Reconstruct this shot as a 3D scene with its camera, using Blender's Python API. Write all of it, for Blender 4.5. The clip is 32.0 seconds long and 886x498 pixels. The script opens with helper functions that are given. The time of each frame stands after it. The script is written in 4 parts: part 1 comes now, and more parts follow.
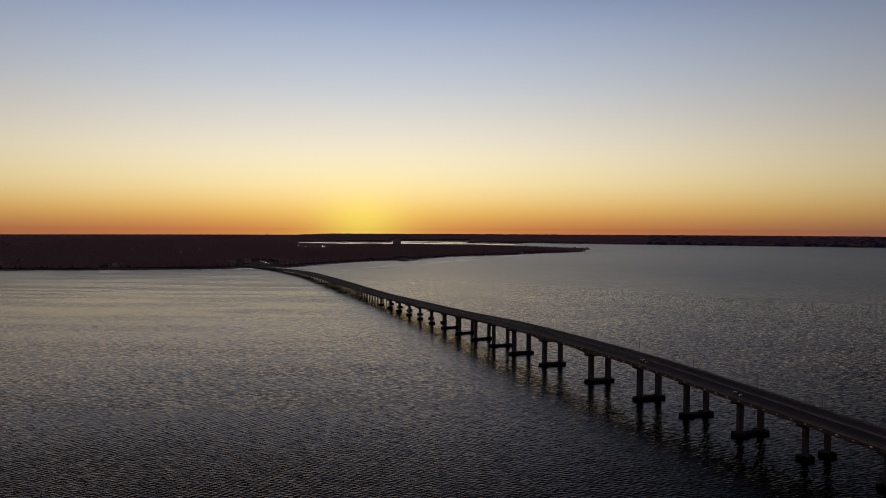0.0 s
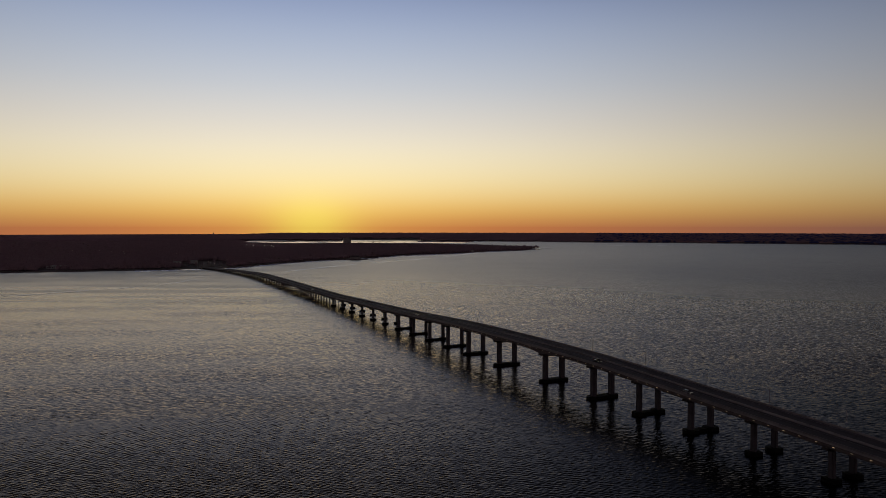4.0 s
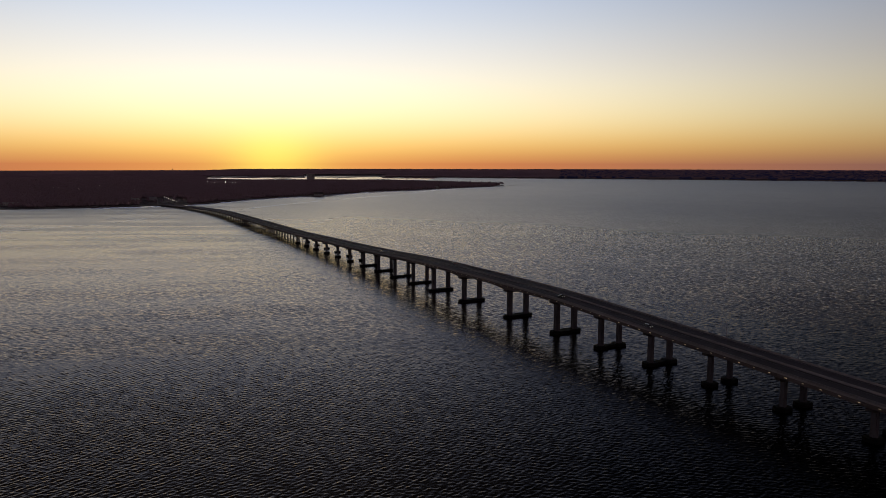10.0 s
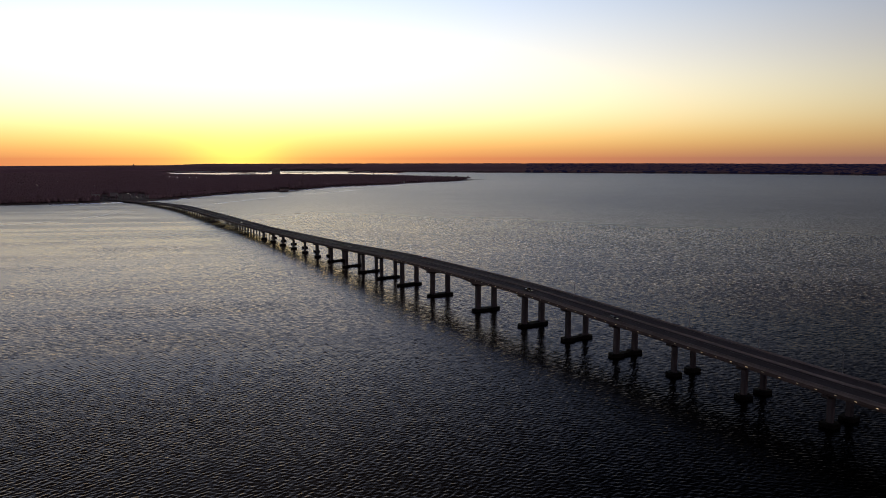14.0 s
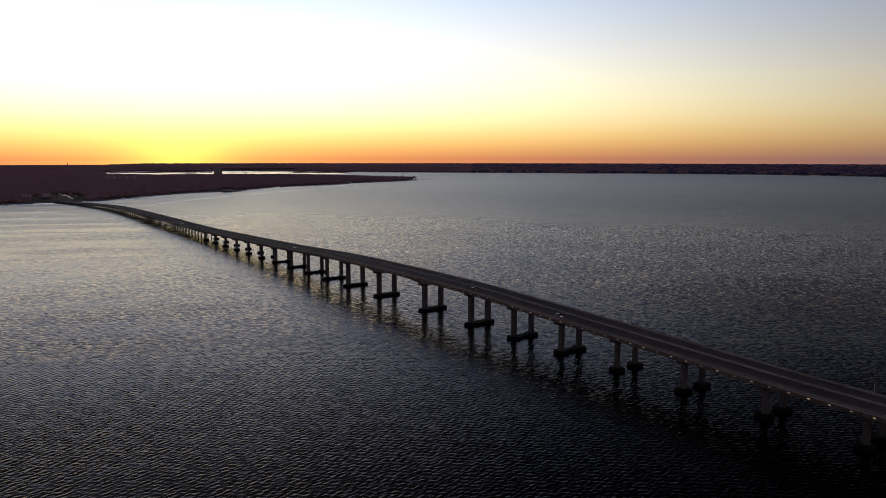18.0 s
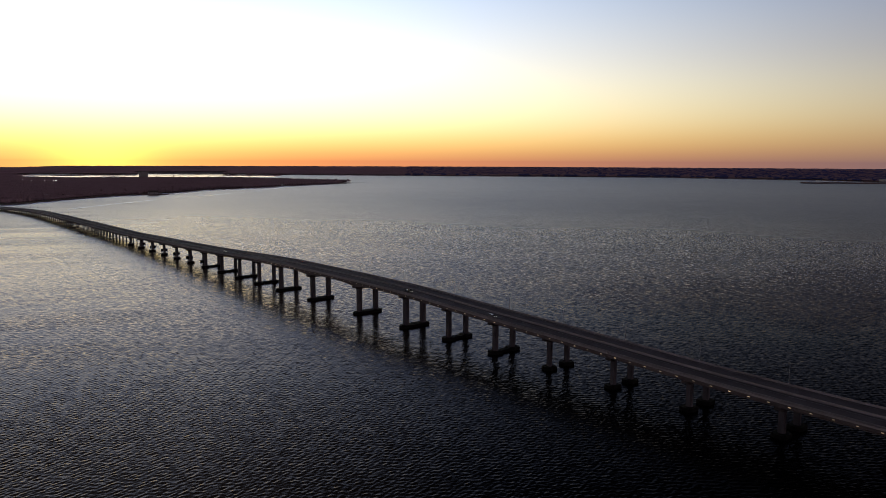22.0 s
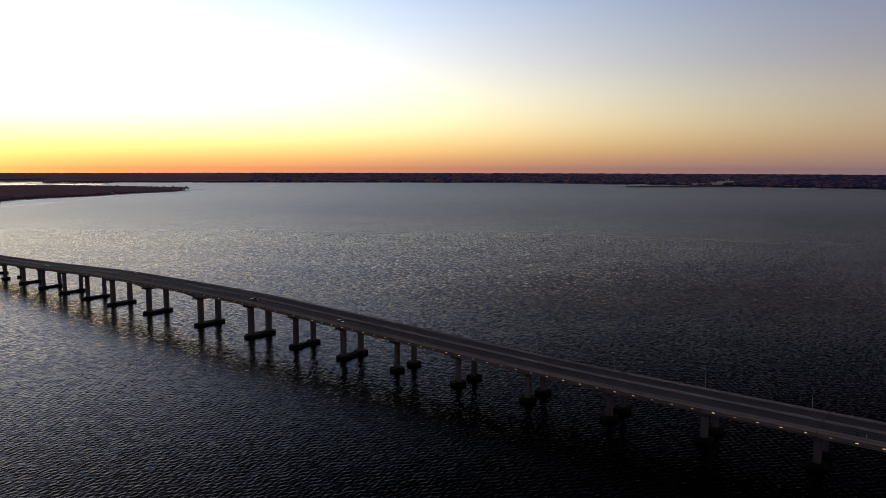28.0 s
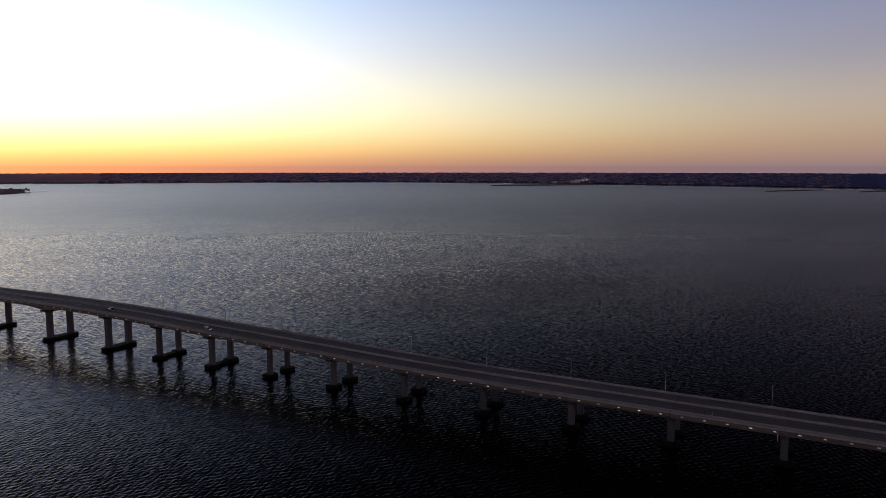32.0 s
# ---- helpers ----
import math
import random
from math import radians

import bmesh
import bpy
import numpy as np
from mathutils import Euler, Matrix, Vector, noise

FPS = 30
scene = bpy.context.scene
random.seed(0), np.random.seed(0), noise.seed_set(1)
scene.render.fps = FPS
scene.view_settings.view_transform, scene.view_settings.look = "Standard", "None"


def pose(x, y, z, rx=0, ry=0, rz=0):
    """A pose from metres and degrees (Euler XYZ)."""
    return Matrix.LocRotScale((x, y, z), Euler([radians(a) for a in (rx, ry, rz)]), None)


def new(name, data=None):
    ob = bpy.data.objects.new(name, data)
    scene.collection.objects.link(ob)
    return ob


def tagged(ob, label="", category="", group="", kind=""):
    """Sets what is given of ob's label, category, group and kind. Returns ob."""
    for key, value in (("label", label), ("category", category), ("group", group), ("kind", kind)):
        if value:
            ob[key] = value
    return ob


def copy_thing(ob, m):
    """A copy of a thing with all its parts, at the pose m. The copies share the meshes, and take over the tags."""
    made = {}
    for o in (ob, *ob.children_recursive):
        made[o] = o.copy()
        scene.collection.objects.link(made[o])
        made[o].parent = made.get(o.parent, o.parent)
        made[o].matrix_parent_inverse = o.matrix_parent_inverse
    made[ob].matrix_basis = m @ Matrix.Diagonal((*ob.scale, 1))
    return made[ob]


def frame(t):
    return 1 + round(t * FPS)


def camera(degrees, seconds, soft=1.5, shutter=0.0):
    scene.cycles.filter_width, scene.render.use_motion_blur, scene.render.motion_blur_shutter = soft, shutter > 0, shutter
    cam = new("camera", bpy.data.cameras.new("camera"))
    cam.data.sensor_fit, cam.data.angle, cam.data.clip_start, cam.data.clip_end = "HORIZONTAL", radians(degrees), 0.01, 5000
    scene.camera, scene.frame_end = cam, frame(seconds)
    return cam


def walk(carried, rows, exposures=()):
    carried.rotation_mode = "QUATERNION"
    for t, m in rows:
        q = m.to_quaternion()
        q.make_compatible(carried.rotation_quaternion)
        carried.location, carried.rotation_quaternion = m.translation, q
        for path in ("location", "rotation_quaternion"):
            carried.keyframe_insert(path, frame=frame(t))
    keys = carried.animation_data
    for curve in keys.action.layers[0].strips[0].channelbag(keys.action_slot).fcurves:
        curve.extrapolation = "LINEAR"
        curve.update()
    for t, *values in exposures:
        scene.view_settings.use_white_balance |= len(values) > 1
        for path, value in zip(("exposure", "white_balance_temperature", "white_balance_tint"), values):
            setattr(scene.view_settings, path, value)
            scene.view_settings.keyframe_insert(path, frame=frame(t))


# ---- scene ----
# Camera: one lens, a slow drift with a long turn to the right.
cam = camera(63.58, 32.0, soft=0.8)
# seconds, x, y, z, yaw, pitch, roll
PATH = [
    (0, 0.04, 2.27, 98.83, 2.301, -1.600, 0.237),
    (0.5, -0.07, 2.55, 99.06, 1.911, -1.571, 0.249),
    (1, -0.21, 2.82, 99.30, 1.457, -1.573, 0.218),
    (1.5, -0.40, 3.06, 99.55, 0.953, -1.605, 0.235),
    (2, -0.68, 3.27, 99.81, 0.400, -1.615, 0.116),
    (2.5, -1.07, 3.42, 100.09, -0.132, -1.655, 0.120),
    (3, -1.60, 3.50, 100.40, -0.688, -1.674, 0.108),
    (3.5, -2.27, 3.52, 100.73, -1.249, -1.708, 0.057),
    (5.5, -5.09, 3.62, 102.04, -2.262, -2.145, -0.044),
    (6, -5.44, 3.85, 102.28, -2.213, -3.676, -0.115),
    (6.5, -5.51, 4.23, 102.44, -2.363, -5.584, -0.101),
    (7, -5.32, 4.70, 102.48, -2.612, -6.387, -0.110),
    (7.5, -4.92, 5.18, 102.32, -2.944, -6.516, -0.104),
    (8, -4.36, 5.59, 101.96, -3.282, -6.607, -0.045),
    (8.5, -3.76, 5.91, 101.52, -3.613, -6.647, 0.070),
    (9, -3.26, 6.12, 101.18, -3.948, -6.702, 0.062),
    (9.5, -2.99, 6.20, 101.07, -4.221, -6.755, 0.026),
    (10, -2.92, 6.14, 101.15, -4.507, -6.813, 0.078),
    (10.5, -2.99, 5.95, 101.32, -4.762, -6.877, 0.087),
    (11, -3.14, 5.64, 101.49, -5.027, -6.970, -0.053),
    (11.5, -3.32, 5.22, 101.59, -5.300, -7.043, 0.001),
    (12, -3.51, 4.78, 101.62, -5.549, -7.120, -0.085),
    (12.5, -3.67, 4.39, 101.62, -5.886, -7.154, -0.019),
    (13, -3.79, 4.16, 101.60, -6.237, -7.198, -0.005),
    (13.5, -3.85, 4.13, 101.59, -6.655, -7.247, -0.046),
    (14, -3.85, 4.27, 101.59, -7.158, -7.263, -0.053),
    (14.5, -3.82, 4.52, 101.60, -7.703, -7.267, -0.004),
    (16.5, -3.56, 5.24, 101.54, -9.883, -7.308, -0.065),
    (17, -3.53, 5.13, 101.50, -10.408, -7.286, 0.003),
    (17.5, -3.51, 4.94, 101.44, -10.933, -7.287, 0.009),
    (18, -3.50, 4.69, 101.37, -11.459, -7.273, 0.042),
    (18.5, -3.51, 4.44, 101.31, -12.058, -7.249, 0.035),
    (19, -3.53, 4.20, 101.24, -12.637, -7.218, 0.116),
    (19.5, -3.55, 4.03, 101.17, -13.282, -7.154, 0.133),
    (20, -3.58, 3.89, 101.10, -13.958, -7.150, 0.113),
    (20.5, -3.60, 3.78, 101.05, -14.663, -7.121, 0.118),
    (21, -3.61, 3.68, 101.00, -15.340, -7.075, 0.179),
    (21.5, -3.59, 3.56, 100.97, -16.045, -7.058, 0.162),
    (22, -3.53, 3.42, 100.95, -16.717, -7.003, 0.216),
    (22.5, -3.44, 3.23, 100.95, -17.393, -6.984, 0.203),
    (23, -3.32, 2.99, 100.95, -18.062, -6.955, 0.187),
    (23.5, -3.16, 2.72, 100.96, -18.725, -6.894, 0.228),
    (24, -2.99, 2.41, 100.95, -19.430, -6.851, 0.251),
    (24.5, -2.81, 2.08, 100.91, -20.203, -6.756, 0.237),
    (25, -2.62, 1.73, 100.84, -21.346, -6.688, 0.275),
    (25.5, -2.44, 1.37, 100.74, -22.590, -6.625, 0.351),
    (27.5, -2.61, -0.22, 100.48, -27.566, -6.522, 0.112),
    (28, -2.96, -0.68, 100.55, -28.807, -6.488, 0.119),
    (28.5, -3.34, -1.23, 100.63, -30.057, -6.450, 0.094),
    (29, -3.66, -1.88, 100.69, -31.268, -6.400, 0.069),
    (29.5, -3.87, -2.63, 100.71, -32.466, -6.353, 0.012),
    (30, -4.03, -3.24, 100.74, -33.650, -6.289, -0.015),
    (30.5, -4.21, -3.43, 100.82, -34.843, -6.177, -0.088),
    (31, -4.48, -3.01, 101.02, -36.276, -6.210, -0.066),
    (31.5, -4.82, -2.12, 101.29, -37.804, -6.369, -0.057),
    (32, -5.19, -0.99, 101.60, -39.324, -6.533, -0.005),
]
EXPOSURES = [(0, -0.75, 6700, 10), (3.5, -0.76, 6700, 10), (6.0, -0.87, 6700, 10), (7.0, -0.77, 6650, 10), (9.0, -0.54, 6500, 10), (11.0, -0.22, 6400, 10), (13.0, -0.02, 6300, 9), (17.0, 0.06, 6250, 8), (23.0, 0.24, 6200, 8), (28.0, 0.4, 6150, 8), (32.0, 0.6, 6050, 8)]
walk(cam, [(t, pose(x, y, z, 90 + pitch, 0, yaw) @ pose(0, 0, 0, 0, 0, roll)) for t, x, y, z, yaw, pitch, roll in PATH], EXPOSURES)


# ---- sky: the glow after sunset ----
SUN_YAW, SKY_GAIN = radians(8.7), 2.0
world = bpy.data.worlds.new("dusk_sky")
scene.world = world
world.use_nodes = True
wn, wl = world.node_tree.nodes, world.node_tree.links
wn.clear()


def srgb(r, g, b, gain=1.0):
    """Linear colour from 0..255 display values, scaled to fit a colour ramp."""
    lin = [((c / 255 + 0.055) / 1.055) ** 2.4 if c > 10 else c / 255 / 12.92 for c in (r, g, b)]
    return (*[c * gain / SKY_GAIN for c in lin], 1)


def math_node(tree, op, a, b=None, c=None, clamp=False):
    node = tree.nodes.new("ShaderNodeMath")
    node.operation, node.use_clamp = op, clamp
    for i, v in enumerate((a, b, c)):
        if v is None:
            continue
        if isinstance(v, (int, float)):
            node.inputs[i].default_value = v
        else:
            tree.links.new(v, node.inputs[i])
    return node.outputs[0]


def ramp_node(tree, fac, stops, mode="B_SPLINE"):
    node = tree.nodes.new("ShaderNodeValToRGB")
    node.color_ramp.interpolation = mode
    els = node.color_ramp.elements
    while len(els) < len(stops):
        els.new(0.5)
    for el, (p, col) in zip(els, stops):
        el.position, el.color = p, col
    tree.links.new(fac, node.inputs[0])
    return node.outputs[0]


wt = world.node_tree
tc = wn.new("ShaderNodeTexCoord")
sep = wn.new("ShaderNodeSeparateXYZ")
wl.new(tc.outputs["Generated"], sep.inputs[0])
# sine of the height above the horizon, stretched near the horizon
up = math_node(wt, "MAXIMUM", sep.outputs[2], 0.0)
height = math_node(wt, "POWER", up, 0.5)
flat = math_node(wt, "SQRT", math_node(wt, "ADD", math_node(wt, "MULTIPLY", sep.outputs[0], sep.outputs[0]), math_node(wt, "ADD", math_node(wt, "MULTIPLY", sep.outputs[1], sep.outputs[1]), 1e-6)))
along = math_node(wt, "DIVIDE", math_node(wt, "ADD", math_node(wt, "MULTIPLY", sep.outputs[0], -math.sin(SUN_YAW)), math_node(wt, "MULTIPLY", sep.outputs[1], math.cos(SUN_YAW))), flat)


def at(sine):
    return sine ** 0.5


SUNWARD = [(0.0, srgb(246, 146, 86)), (at(0.01), srgb(253, 176, 98, 1.1)), (at(0.03), srgb(255, 205, 116, 1.42)), (at(0.06), srgb(255, 233, 174, 1.62)), (at(0.1), srgb(255, 244, 214, 1.55)),
           (at(0.14), srgb(250, 244, 234, 1.35)), (at(0.19), srgb(224, 231, 240, 1.3)), (at(0.26), srgb(182, 199, 230, 1.35)), (at(0.33), srgb(140, 159, 205, 1.3)), (at(0.39), srgb(112, 114, 128)), (at(0.47), srgb(64, 65, 74)), (at(0.7), srgb(18, 19, 26)), (1.0, srgb(11, 12, 17))]
AWAY = [(0.0, srgb(108, 90, 96)), (at(0.012), srgb(128, 103, 92)), (at(0.035), srgb(130, 107, 88)), (at(0.065), srgb(128, 112, 94)), (at(0.1), srgb(112, 107, 100)),
        (at(0.14), srgb(84, 88, 102)), (at(0.19), srgb(86, 93, 114)), (at(0.25), srgb(70, 79, 106)), (at(0.3), srgb(35, 38, 52)), (at(0.37), srgb(11, 12, 18)), (at(0.5), srgb(6, 7, 12)), (1.0, srgb(6, 6, 10))]
# the pink band opposite the sunset
ANTI = [(0.0, srgb(58, 54, 68)), (at(0.03), srgb(150, 124, 130)), (at(0.09), srgb(218, 176, 174)), (at(0.17), srgb(206, 174, 180)), (at(0.27), srgb(104, 97, 114)), (at(0.38), srgb(22, 23, 32)), (1.0, (0, 0, 0, 1))]
# the glow narrows towards the dark upper sky
narrow = math_node(wt, "MULTIPLY_ADD", math_node(wt, "SUBTRACT", up, 0.29, clamp=True), 100.0, 5.9)
# and towards the mauve line of the horizon
narrow = math_node(wt, "ADD", narrow, math_node(wt, "MULTIPLY", math_node(wt, "EXPONENT", math_node(wt, "MULTIPLY", up, -60.0)), 3.0))
toward = math_node(wt, "POWER", math_node(wt, "MULTIPLY_ADD", along, 0.5, 0.5, clamp=True), math_node(wt, "MINIMUM", narrow, 18.0))
mix = wn.new("ShaderNodeMix")
mix.data_type = "RGBA"
wl.new(toward, mix.inputs[0])
wl.new(ramp_node(wt, height, AWAY), mix.inputs[6])
wl.new(ramp_node(wt, height, SUNWARD), mix.inputs[7])
anti = wn.new("ShaderNodeMix")
anti.data_type, anti.blend_type = "RGBA", "ADD"
wl.new(math_node(wt, "POWER", math_node(wt, "MULTIPLY_ADD", along, -0.5, 0.5, clamp=True), 2.2), anti.inputs[0])
wl.new(mix.outputs[2], anti.inputs[6])
wl.new(ramp_node(wt, height, ANTI), anti.inputs[7])
# yellow bloom where the sun went down
sx, sy = -math.sin(SUN_YAW), math.cos(SUN_YAW)
side = math_node(wt, "SUBTRACT", math_node(wt, "MULTIPLY", sep.outputs[0], sy), math_node(wt, "MULTIPLY", sep.outputs[1], sx))
ahead = math_node(wt, "GREATER_THAN", along, 0.0)
light = anti.outputs[2]
for wide, tall, colour in ((0.17, 0.062, (0.2, 0.2, 0.03, 1)), (0.058, 0.036, (0.22, 0.42, 0.04, 1))):
    spread = math_node(wt, "ADD", math_node(wt, "POWER", math_node(wt, "ABSOLUTE", math_node(wt, "DIVIDE", side, wide)), 2.0), math_node(wt, "POWER", math_node(wt, "DIVIDE", up, tall), 2.0))
    bloom = math_node(wt, "MULTIPLY", math_node(wt, "EXPONENT", math_node(wt, "MULTIPLY", spread, -1.0)), ahead)
    glow = wn.new("ShaderNodeMix")
    glow.data_type, glow.blend_type = "RGBA", "ADD"
    wl.new(bloom, glow.inputs[0])
    wl.new(light, glow.inputs[6])
    glow.inputs[7].default_value = [c / SKY_GAIN for c in colour]
    light = glow.outputs[2]
sky = wn.new("ShaderNodeBackground")
wl.new(light, sky.inputs[0])
sky.inputs[1].default_value = SKY_GAIN
wl.new(sky.outputs[0], wn.new("ShaderNodeOutputWorld").inputs[0])


# ---- materials ----
def material(name, colour, rough=0.8, metal=0.0, vary=0.25, scale=0.5, fine=6.0, bump=0.15, emit=None, power=0.0, spec=0.5):
    """A surface with two scales of mottling and fine relief."""
    m = bpy.data.materials.new(name)
    m.use_nodes = True
    t = m.node_tree
    b = t.nodes["Principled BSDF"]
    geo = t.nodes.new("ShaderNodeTexCoord")
    info = t.nodes.new("ShaderNodeObjectInfo")
    big, small = t.nodes.new("ShaderNodeTexNoise"), t.nodes.new("ShaderNodeTexNoise")
    for node, s in ((big, scale), (small, fine)):
        node.inputs["Scale"].default_value, node.inputs["Detail"].default_value = s, 5
        t.links.new(geo.outputs["Object"], node.inputs["Vector"])
    both = math_node(t, "ADD", math_node(t, "MULTIPLY", big.outputs[0], 0.6), math_node(t, "MULTIPLY", small.outputs[0], 0.4))
    both = math_node(t, "ADD", both, math_node(t, "MULTIPLY", math_node(t, "SUBTRACT", info.outputs["Random"], 0.5), 0.25))
    lo, hi = [c * (1 - vary) for c in colour], [min(1, c * (1 + vary)) for c in colour]
    col = ramp_node(t, both, [(0.3, (*lo, 1)), (0.7, (*hi, 1))], "LINEAR")
    t.links.new(col, b.inputs["Base Color"])
    b.inputs["Roughness"].default_value, b.inputs["Metallic"].default_value = rough, metal
    b.inputs["Specular IOR Level"].default_value = spec
    if bump:
        bn = t.nodes.new("ShaderNodeBump")
        bn.inputs["Strength"].default_value, bn.inputs["Distance"].default_value = bump, 0.05
        t.links.new(small.outputs[0], bn.inputs["Height"])
        t.links.new(bn.outputs[0], b.inputs["Normal"])
    if emit:
        b.inputs["Emission Color"].default_value, b.inputs["Emission Strength"].default_value = (*emit, 1), power
    return m


CONCRETE = material("pier_concrete", (0.072, 0.068, 0.076), 0.85, vary=0.35, scale=0.25, fine=3.0)
CAP = material("dark_cap_concrete", (0.045, 0.038, 0.038), 0.85, vary=0.4, scale=0.3, fine=3.0)
# near-black base colour merges the footings with the dark water
NEAR_BLACK = material("black_footing_concrete", (0.007, 0.0065, 0.0065), 0.85, vary=0.45, scale=0.4, fine=3.0, spec=0.1)
GIRDER = material("girder_concrete", (0.11, 0.096, 0.095), 0.85, vary=0.3, scale=0.15, fine=2.0)
ROAD = material("worn_asphalt", (0.125, 0.098, 0.1), 0.85, vary=0.3, scale=0.12, fine=8.0)
BARRIER = material("barrier_concrete", (0.3, 0.275, 0.275), 0.85, vary=0.25, scale=0.3, fine=4.0)
SHOULDER = material("worn_shoulder", (0.142, 0.122, 0.124), 0.85, vary=0.3, scale=0.1, fine=5.0)
PAINT = material("road_paint", (0.4, 0.39, 0.38), 0.7, vary=0.25, scale=0.6, fine=6.0)
STEEL = material("galvanised_steel", (0.35, 0.36, 0.37), 0.45, 0.7, vary=0.15)
# haze is painted into the base colours of woods and ground
FOLIAGE = material("hazed_foliage", (0.31, 0.225, 0.25), 0.95, vary=0.2, scale=0.03, fine=0.25, bump=0.0, spec=0.1)
MAROON = material("far_hazed_foliage", (0.36, 0.25, 0.29), 0.95, vary=0.15, scale=0.003, fine=0.05, bump=0.0, spec=0.1)
BLUE_HAZED = material("blue_hazed_foliage", (0.1, 0.11, 0.27), 0.95, vary=0.2, scale=0.03, fine=0.25, bump=0.0, spec=0.1)
GROUND = material("forest_floor", (0.2, 0.14, 0.135), 0.95, vary=0.2, scale=0.01, fine=0.1, bump=0.0, spec=0.1)
SAND = material("beach_sand", (0.32, 0.28, 0.22), 0.95, vary=0.2, scale=0.02, fine=0.3, bump=0.0)
LAMP_GLOW = material("lamp_glow", (0.9, 0.8, 0.6), 0.4, vary=0.05, emit=(1.0, 0.66, 0.36), power=0.16, bump=0)


def water_material(name="bay_water", calm=0.0, ior=1.27, duller=0.19, tint=None):
    """Dark water under a rippled surface; calm runs from 0, ruffled, to 1, a mirror."""
    m = bpy.data.materials.new(name)
    m.use_nodes = True
    t = m.node_tree
    t.nodes.remove(t.nodes["Principled BSDF"])
    deep, sheen, both = t.nodes.new("ShaderNodeBsdfDiffuse"), t.nodes.new("ShaderNodeBsdfGlossy"), t.nodes.new("ShaderNodeMixShader")
    facing = t.nodes.new("ShaderNodeFresnel")
    t.links.new(facing.outputs[0], both.inputs[0])
    t.links.new(deep.outputs[0], both.inputs[1])
    t.links.new(sheen.outputs[0], both.inputs[2])
    t.links.new(both.outputs[0], t.nodes["Material Output"].inputs["Surface"])
    co = t.nodes.new("ShaderNodeTexCoord")
    where = t.nodes.new("ShaderNodeSeparateXYZ")
    t.links.new(co.outputs["Object"], where.inputs[0])
    out = t.nodes.new("ShaderNodeVectorMath")
    out.operation = "LENGTH"
    t.links.new(co.outputs["Object"], out.inputs[0])
    # dulls the reflection by bearing to paint the east darker, less so far away
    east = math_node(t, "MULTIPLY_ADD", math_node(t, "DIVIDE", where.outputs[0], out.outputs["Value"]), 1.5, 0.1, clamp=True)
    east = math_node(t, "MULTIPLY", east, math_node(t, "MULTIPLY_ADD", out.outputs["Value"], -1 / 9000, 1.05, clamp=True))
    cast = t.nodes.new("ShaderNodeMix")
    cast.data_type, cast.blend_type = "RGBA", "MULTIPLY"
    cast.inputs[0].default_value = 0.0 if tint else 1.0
    # sheen colour steps darker with bearing to dim the eastern water
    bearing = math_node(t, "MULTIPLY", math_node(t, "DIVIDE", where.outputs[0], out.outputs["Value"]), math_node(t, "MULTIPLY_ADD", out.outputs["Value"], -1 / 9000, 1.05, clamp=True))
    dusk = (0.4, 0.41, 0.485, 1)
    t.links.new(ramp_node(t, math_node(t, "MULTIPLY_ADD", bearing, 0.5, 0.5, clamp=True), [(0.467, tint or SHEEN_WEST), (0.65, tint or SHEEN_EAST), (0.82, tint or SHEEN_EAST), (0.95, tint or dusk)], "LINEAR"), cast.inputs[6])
    # paints the reflection warmer close in, greyer out on the bay
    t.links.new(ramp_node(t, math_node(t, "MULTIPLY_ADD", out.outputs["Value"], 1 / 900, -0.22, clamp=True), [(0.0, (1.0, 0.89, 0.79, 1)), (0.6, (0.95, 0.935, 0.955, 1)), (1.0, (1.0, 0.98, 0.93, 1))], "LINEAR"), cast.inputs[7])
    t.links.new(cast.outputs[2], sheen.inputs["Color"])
    # long soft bands where the wind drops in the west
    lie = t.nodes.new("ShaderNodeMapping")
    lie.inputs["Rotation"].default_value = (0, 0, radians(8))
    lie.inputs["Scale"].default_value = (0.16, 1, 1)
    t.links.new(co.outputs["Object"], lie.inputs["Vector"])
    bands = t.nodes.new("ShaderNodeTexNoise")
    bands.inputs["Scale"].default_value, bands.inputs["Detail"].default_value = 0.02, 3
    t.links.new(lie.outputs[0], bands.inputs["Vector"])
    lee = math_node(t, "MULTIPLY_ADD", math_node(t, "DIVIDE", where.outputs[0], out.outputs["Value"]), -5.0, -0.3, clamp=True)
    lulls = math_node(t, "MULTIPLY_ADD", math_node(t, "MULTIPLY", math_node(t, "SUBTRACT", bands.outputs[0], 0.5), lee), 2.6, 1.0)
    # ripples and roughness grow outwards and eastwards to darken the water there
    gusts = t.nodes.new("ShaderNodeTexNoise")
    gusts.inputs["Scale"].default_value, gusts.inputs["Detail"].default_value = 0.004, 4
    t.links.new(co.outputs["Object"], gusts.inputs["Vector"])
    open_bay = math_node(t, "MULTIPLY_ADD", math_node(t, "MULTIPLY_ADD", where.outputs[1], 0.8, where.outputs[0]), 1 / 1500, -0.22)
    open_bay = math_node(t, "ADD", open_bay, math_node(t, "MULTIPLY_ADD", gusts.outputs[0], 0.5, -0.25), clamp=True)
    # far out the ripples are too fine to tell apart and become an even roughness
    fine = math_node(t, "MULTIPLY_ADD", out.outputs["Value"], 1 / 1100, -0.5, clamp=True)
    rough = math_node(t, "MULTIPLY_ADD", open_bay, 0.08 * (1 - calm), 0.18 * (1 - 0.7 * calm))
    rough = math_node(t, "MULTIPLY_ADD", fine, FAR_ROUGH * (1 - calm), rough)
